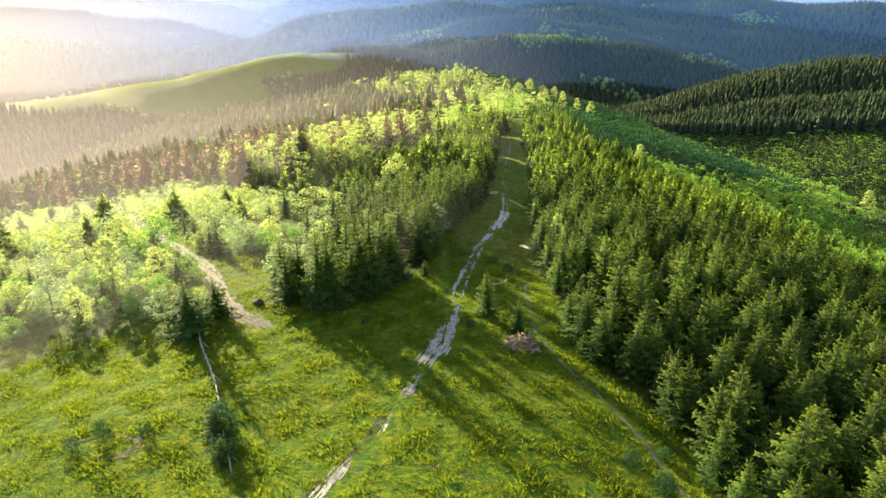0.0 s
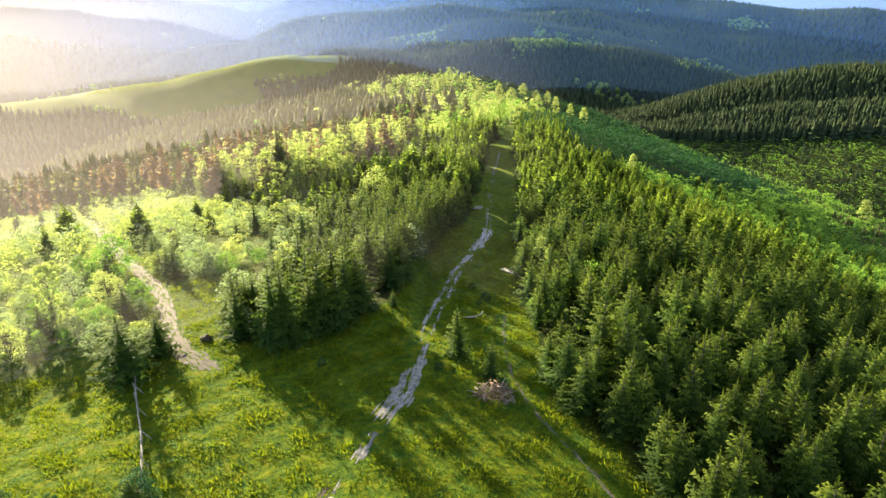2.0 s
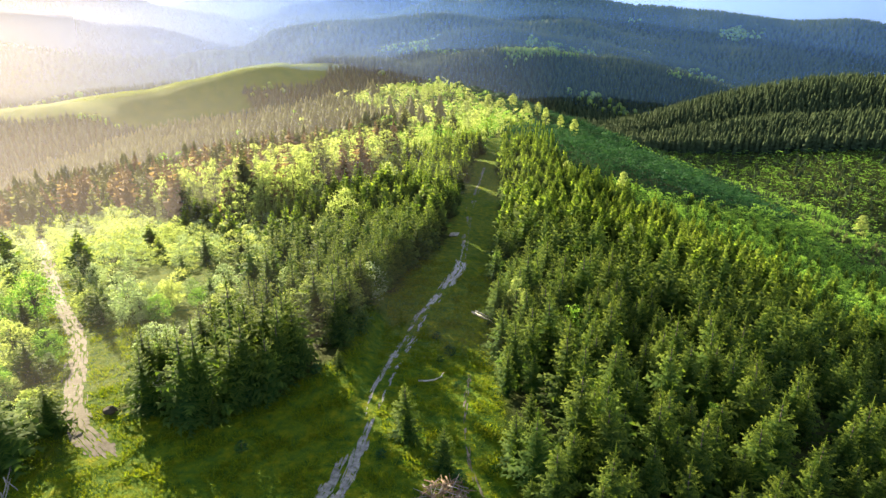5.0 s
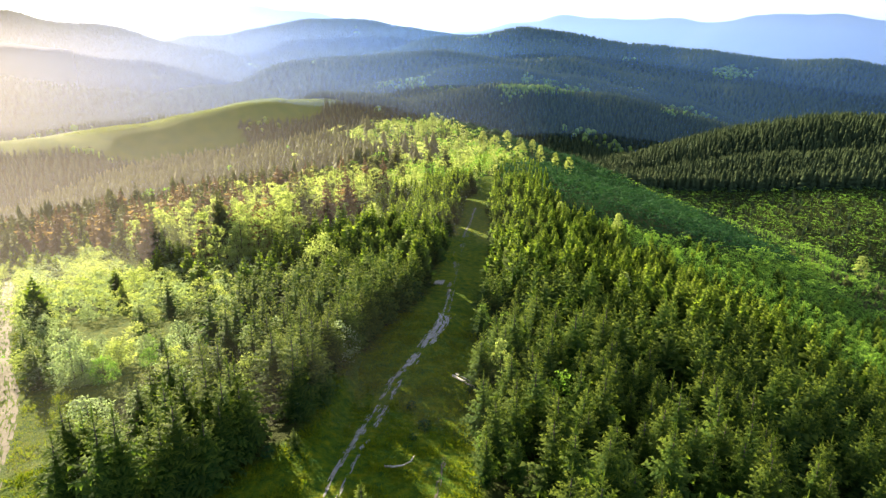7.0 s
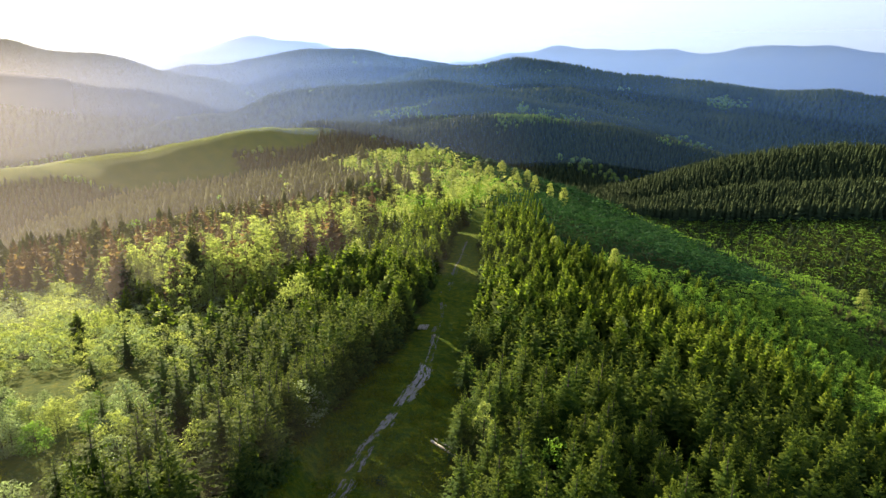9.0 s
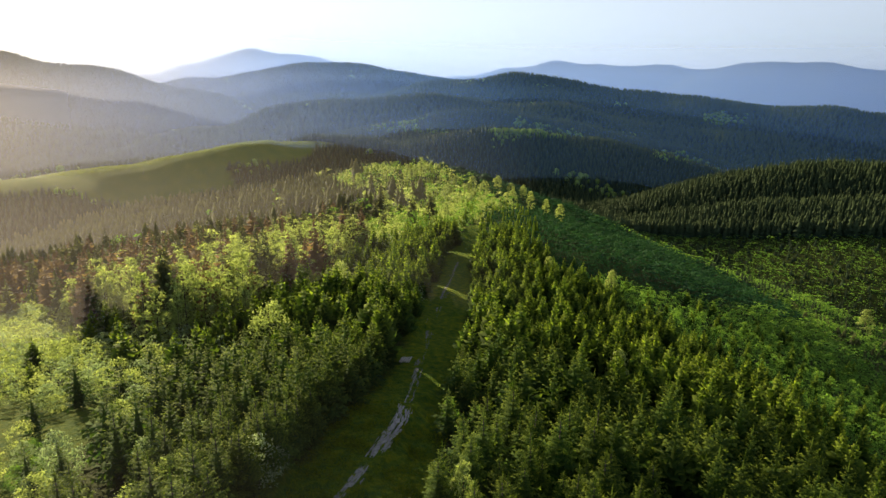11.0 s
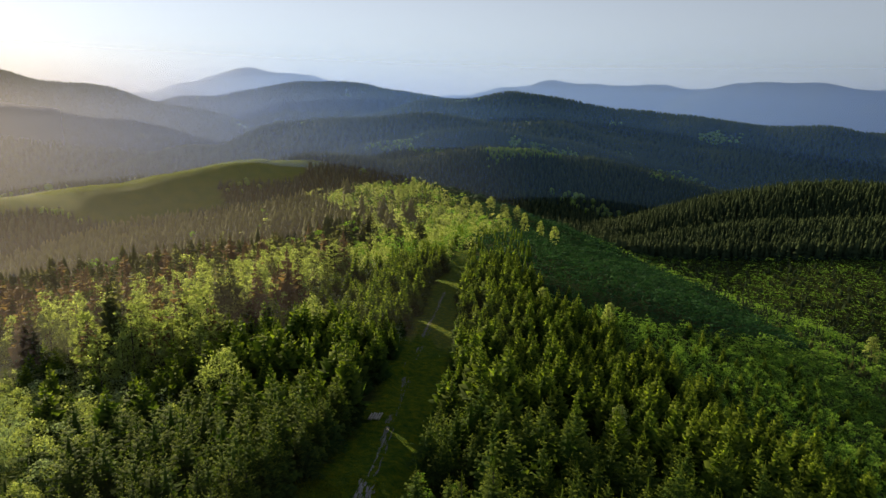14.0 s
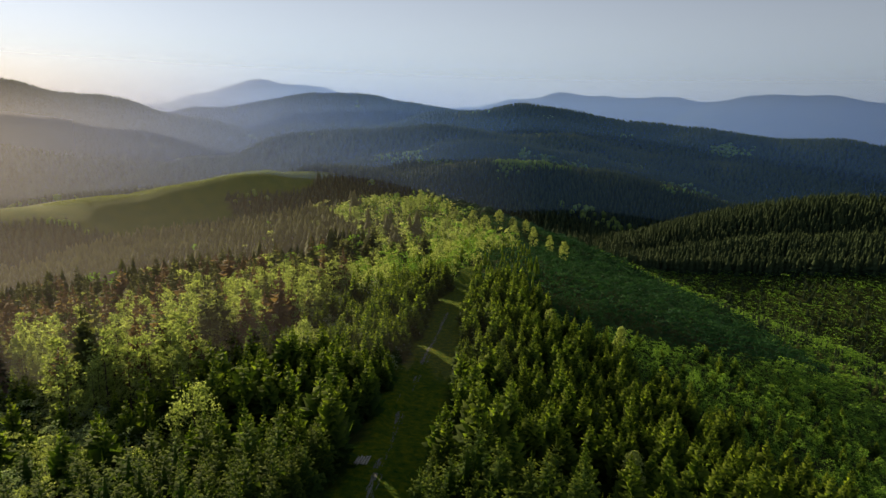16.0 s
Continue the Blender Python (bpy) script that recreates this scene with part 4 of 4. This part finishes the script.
# ---- grass ----
def tuft_shape(rng, blades):
    co, tri, tip_light = [], [], []
    for _ in range(blades):
        a, r = rng.uniform(0, 6.28), rng.uniform(0, 0.5)
        px, py = r * math.cos(a), r * math.sin(a)
        b = rng.uniform(0, 6.28)
        w, h = rng.uniform(0.07, 0.14), rng.uniform(0.4, 1.0)
        k = len(co)
        co += [(px - w * math.cos(b), py - w * math.sin(b), 0), (px + w * math.cos(b), py + w * math.sin(b), 0), (px + 0.5 * math.cos(a), py + 0.5 * math.sin(a), h)]
        tip_light += [0, 0, 0.7]
        tri.append((k, k + 1, k + 2))
    return np.array(co), np.array(tri), np.array(tip_light, float)


def grass():
    rng = np.random.default_rng(21)
    x, y = scatter(rng, -75, 45, 28, 135, 0.36)
    keep = in_view(x, y, 30) & (open_ground(x, y) > 0.5) & (line_distance(TRACK, x, y) > 0.5 + 0.9 * patch(x, y, 2.1, 0.7)) & (line_distance(LANE, x, y) > 1.3) & (line_distance(FOOTPATH, x, y) > 0.6)
    keep &= patch(x, y, 0.9, 5.0) + rng.uniform(-0.25, 0.55, len(x)) > 0.42
    x, y = x[keep], y[keep]
    size = rng.uniform(0.14, 0.32, len(x)) * (0.5 + 1.1 * patch(x, y, 1.1, 3.0))
    planted("grass", [tuft_shape(rng, 6) for _ in range(6)], x, y, size, np.full(len(x), 1.9), rng, M_GRASS, "lush tufted spring grass on the meadow", "grass", 0.02)

    x, y = scatter(rng, -520, -110, 820, 1160, 2.6)
    keep = line_distance([(-444, 930), (-381, 1000), (-339, 1035), (-269, 1075), (-230, 1090)], x, y) < 26
    keep |= line_distance([(-195, 1106), (-145, 1129)], x, y) < 16
    x, y = x[keep], y[keep]
    planted("grass", [tuft_shape(rng, 7) for _ in range(4)], x, y, rng.uniform(0.6, 1.3, len(x)), np.full(len(x), 1.6), rng, M_GRASS, "tall sunlit pasture grass on the far meadow's crest", "grass", 0.05)


grass()


# ---- things on the grass ----
def ground_z(x, y):
    return float(height(np.array([x]), np.array([y]))[0])


def fence():
    rng = np.random.default_rng(5)
    thing = tagged(new("fence"), "old grey wooden pole fence leaning beside the meadow", "fence")
    thing.location = (-23.7, 58.6, ground_z(-23.7, 58.6))
    xs, ys = resample([(-30.3, 72.5), (-27.5, 66), (-23.7, 58.6), (-22.0, 54.5), (-19.5, 48.0), (-17.0, 42.5)], 0.1)
    stops = list(range(0, len(xs), 24))
    tops = []
    for i in stops:
        x, y = xs[i], ys[i]
        z, lean = ground_z(x, y), rng.uniform(-0.1, 0.1, 2)
        top = (x + lean[0], y + lean[1], z + rng.uniform(1.15, 1.4))
        co, tri = tapered([(x, y, z - 0.25), top], [0.075, 0.06])
        part("post", tri_mesh("post", co - np.array(thing.location), tri, M_WOOD), thing)
        tops.append((x, y, z))
        if i % 48 == 0:
            co, tri = tapered([(x + 0.02, y, z + 0.9), (x + rng.uniform(0.9, 1.3), y - 0.3, z - 0.1)], [0.05, 0.04], 5)
            part("stake", tri_mesh("stake", co - np.array(thing.location), tri, M_WOOD), thing)
    for a, c in zip(tops[:-1], tops[1:]):
        for h in (0.45, 0.95):
            sag = rng.uniform(-0.12, 0.06, 2)
            p, q = (a[0], a[1] + 0.07, a[2] + h + sag[0]), (c[0], c[1] + 0.07, c[2] + h + sag[1])
            mid = tuple((u + w) / 2 for u, w in zip(p, q))
            co, tri = tapered([p, (mid[0], mid[1], mid[2] - 0.05), q], [0.055, 0.05, 0.045])
            part("rail", tri_mesh("rail", co - np.array(thing.location), tri, M_WOOD), thing)


def brush_pile():
    rng = np.random.default_rng(6)
    x0, y0 = 8.6, 65.0
    thing = tagged(new("brush_pile"), "heap of cut brown branches and pale stems on the grass", "brush pile")
    thing.location = (x0, y0, ground_z(x0, y0))
    for k in range(95):
        a, r = rng.uniform(0, 6.28), rng.uniform(0, 1) ** 0.6
        bx, by = 2.1 * r * math.cos(a), 1.3 * r * math.sin(a)
        h = 1.7 * (1 - r * r) * rng.uniform(0.2, 1.0) + 0.08
        d = rng.normal(0, 1, 3)
        d[2] = abs(d[2]) * 0.35
        d *= rng.uniform(0.5, 1.1) / np.linalg.norm(d)
        co, tri = tapered([(bx - d[0], by - d[1], max(0.02, h - d[2])), (bx, by, h + 0.05), (bx + d[0], by + d[1], h + d[2])], [0.05, 0.04, 0.015], 5)
        part("branch", tri_mesh("branch", co, tri, M_TWIG if k % 4 else M_WOOD), thing)


def log_stack():
    x0, y0 = 12.6, 154.8
    rng = np.random.default_rng(8)
    thing = tagged(new("log_stack"), "small row of pale peeled logs lying on the grass", "logs")
    thing.location = (x0, y0, ground_z(x0, y0))
    for k in range(5):
        o = (k - 2) * 0.38
        l = rng.uniform(0.75, 1.05)
        co, tri = tapered([(o - 0.25 * l, -l, 0.16), (o, 0, 0.17), (o + 0.25 * l, l, 0.16)], [0.15, 0.145, 0.13], 8)
        part("log", tri_mesh("log", co, tri, M_PALE), thing)


def fallen_pole(x0, y0, x1, y1, r, label):
    thing = tagged(new("fallen_pole"), label, "pole", "felled poles by the spruce edge")
    thing.location = (x0, y0, ground_z(x0, y0))
    pts = []
    for s in (0, 0.35, 0.7, 1):
        x, y = x0 + s * (x1 - x0), y0 + s * (y1 - y0)
        pts.append((x - x0, y - y0, ground_z(x, y) - thing.location[2] + r * 0.8 + 0.15 * s))
    co, tri = tapered(pts, [r, r * 0.95, r * 0.8, r * 0.6], 8)
    part("stem", tri_mesh("stem", co, tri, M_PALE), thing)
    co, tri = tapered([Vector(pts[2]), Vector(pts[2]) + Vector((0.25, 0.3, 0.35))], [r * 0.3, r * 0.15], 5)
    part("branch_stub", tri_mesh("branch_stub", co, tri, M_BARK), thing)


def curved_stick():
    x0, y0 = 7.4, 84.6
    thing = tagged(new("fallen_branch"), "pale curved bare branch lying in the grass", "branch")
    thing.location = (x0, y0, ground_z(x0, y0))
    pts = [(dx, dy, ground_z(x0 + dx, y0 + dy) - thing.location[2] + 0.1 + 0.1 * k) for k, (dx, dy) in enumerate(((-1.3, -0.3), (-0.4, -0.5), (0.5, -0.3), (1.2, 0.4), (1.5, 1.5)))]
    co, tri = tapered(pts, [0.10, 0.09, 0.08, 0.07, 0.04], 7)
    part("stem", tri_mesh("stem", co, tri, M_PALE), thing)
    for k in (1, 2, 3):
        co, tri = tapered([Vector(pts[k]), Vector(pts[k]) + Vector((0.2, -0.35, 0.25))], [0.035, 0.012], 5)
        part("twig", tri_mesh("twig", co, tri, M_PALE), thing)


def boulder(x0, y0, r):
    rng = np.random.default_rng(17)
    thing = tagged(new("boulder"), "dark rounded boulder in the grass beside the lane", "boulder")
    thing.location = (x0, y0, ground_z(x0, y0))
    bm = bmesh.new()
    bmesh.ops.create_icosphere(bm, subdivisions=3, radius=r)
    for v in bm.verts:
        d = 1 + 0.10 * math.sin(5 * v.co.x / r + 1) + 0.08 * math.sin(7 * v.co.y / r) + rng.uniform(-0.03, 0.03)
        v.co = Vector((v.co.x * d * 1.25, v.co.y * d, v.co.z * d * 0.8 + 0.35 * r))
    me = bpy.data.meshes.new("stone")
    bm.to_mesh(me)
    bm.free()
    me.materials.append(M_EARTH)
    me.polygons.foreach_set("use_smooth", np.ones(len(me.polygons), bool))
    part("stone", me, thing)


curved_stick()
boulder(-24.4, 78.6, 0.55)
fence()
brush_pile()
log_stack()
fallen_pole(13.6, 109.4, 17.4, 104.6, 0.16, "long pale peeled pole lying on the grass")
fallen_pole(14.0, 110.2, 17.9, 105.4, 0.10, "thin pale pole lying beside a thicker one")


# ---- see-through sheets added for haze and sun glare, lit by the sun ----
def haze_material():
    m, nt, out = node_material("haze_sheet")
    d = nt.nodes.new("ShaderNodeBsdfDiffuse")
    t = nt.nodes.new("ShaderNodeBsdfTranslucent")
    # Scattered light painted in: blue for skylit air, warm white towards the sun.
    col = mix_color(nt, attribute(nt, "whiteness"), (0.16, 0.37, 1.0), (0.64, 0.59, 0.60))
    for n in (d, t):
        nt.links.new(col, n.inputs["Color"])
    both = nt.nodes.new("ShaderNodeMixShader")
    both.inputs[0].default_value = 0.6
    clear = nt.nodes.new("ShaderNodeBsdfTransparent")
    mx = nt.nodes.new("ShaderNodeMixShader")
    nt.links.new(d.outputs[0], both.inputs[1])
    nt.links.new(t.outputs[0], both.inputs[2])
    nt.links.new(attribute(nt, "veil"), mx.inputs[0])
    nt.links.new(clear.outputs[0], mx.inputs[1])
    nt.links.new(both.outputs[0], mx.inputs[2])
    nt.links.new(mx.outputs[0], out.inputs["Surface"])
    return m


M_HAZE = haze_material()


def mist(radius, right, left, top):
    """A curved see-through sheet round the ridge, for haze or glare: density on the right and on the left, fading out
    upwards.
    """
    bearing = np.radians(np.linspace(-52, 46 if right else 10, 60))
    level = np.linspace(-225, top, 16)
    B, Z = np.meshgrid(bearing, level)
    co = np.stack([(8 + radius * np.sin(B)).ravel(), (radius * np.cos(B)).ravel(), Z.ravel()], 1)
    n = len(bearing)
    i = (np.arange(len(level) - 1)[:, None] * n + np.arange(n - 1)[None]).ravel()
    tri = np.concatenate([np.stack([i, i + 1, i + n + 1], 1), np.stack([i, i + n + 1, i + n], 1)])
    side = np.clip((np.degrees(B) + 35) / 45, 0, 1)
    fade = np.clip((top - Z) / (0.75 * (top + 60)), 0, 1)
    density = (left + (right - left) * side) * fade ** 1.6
    me = tri_mesh("mist", co, tri, M_HAZE, veil=density.ravel(), whiteness=(np.ones_like(side) if radius < 700 else np.maximum((1 - side) ** 1.8, 0.22 if radius > 3000 else 0)).ravel())
    me.polygons.foreach_set("use_smooth", np.ones(len(tri), bool))
    tagged(new("mist", me), "see-through curved sheet standing in for haze and sun glare", "mist", kind="structure")


# Near left sheets stand in for the sun's veiling glare, far ones for haze.
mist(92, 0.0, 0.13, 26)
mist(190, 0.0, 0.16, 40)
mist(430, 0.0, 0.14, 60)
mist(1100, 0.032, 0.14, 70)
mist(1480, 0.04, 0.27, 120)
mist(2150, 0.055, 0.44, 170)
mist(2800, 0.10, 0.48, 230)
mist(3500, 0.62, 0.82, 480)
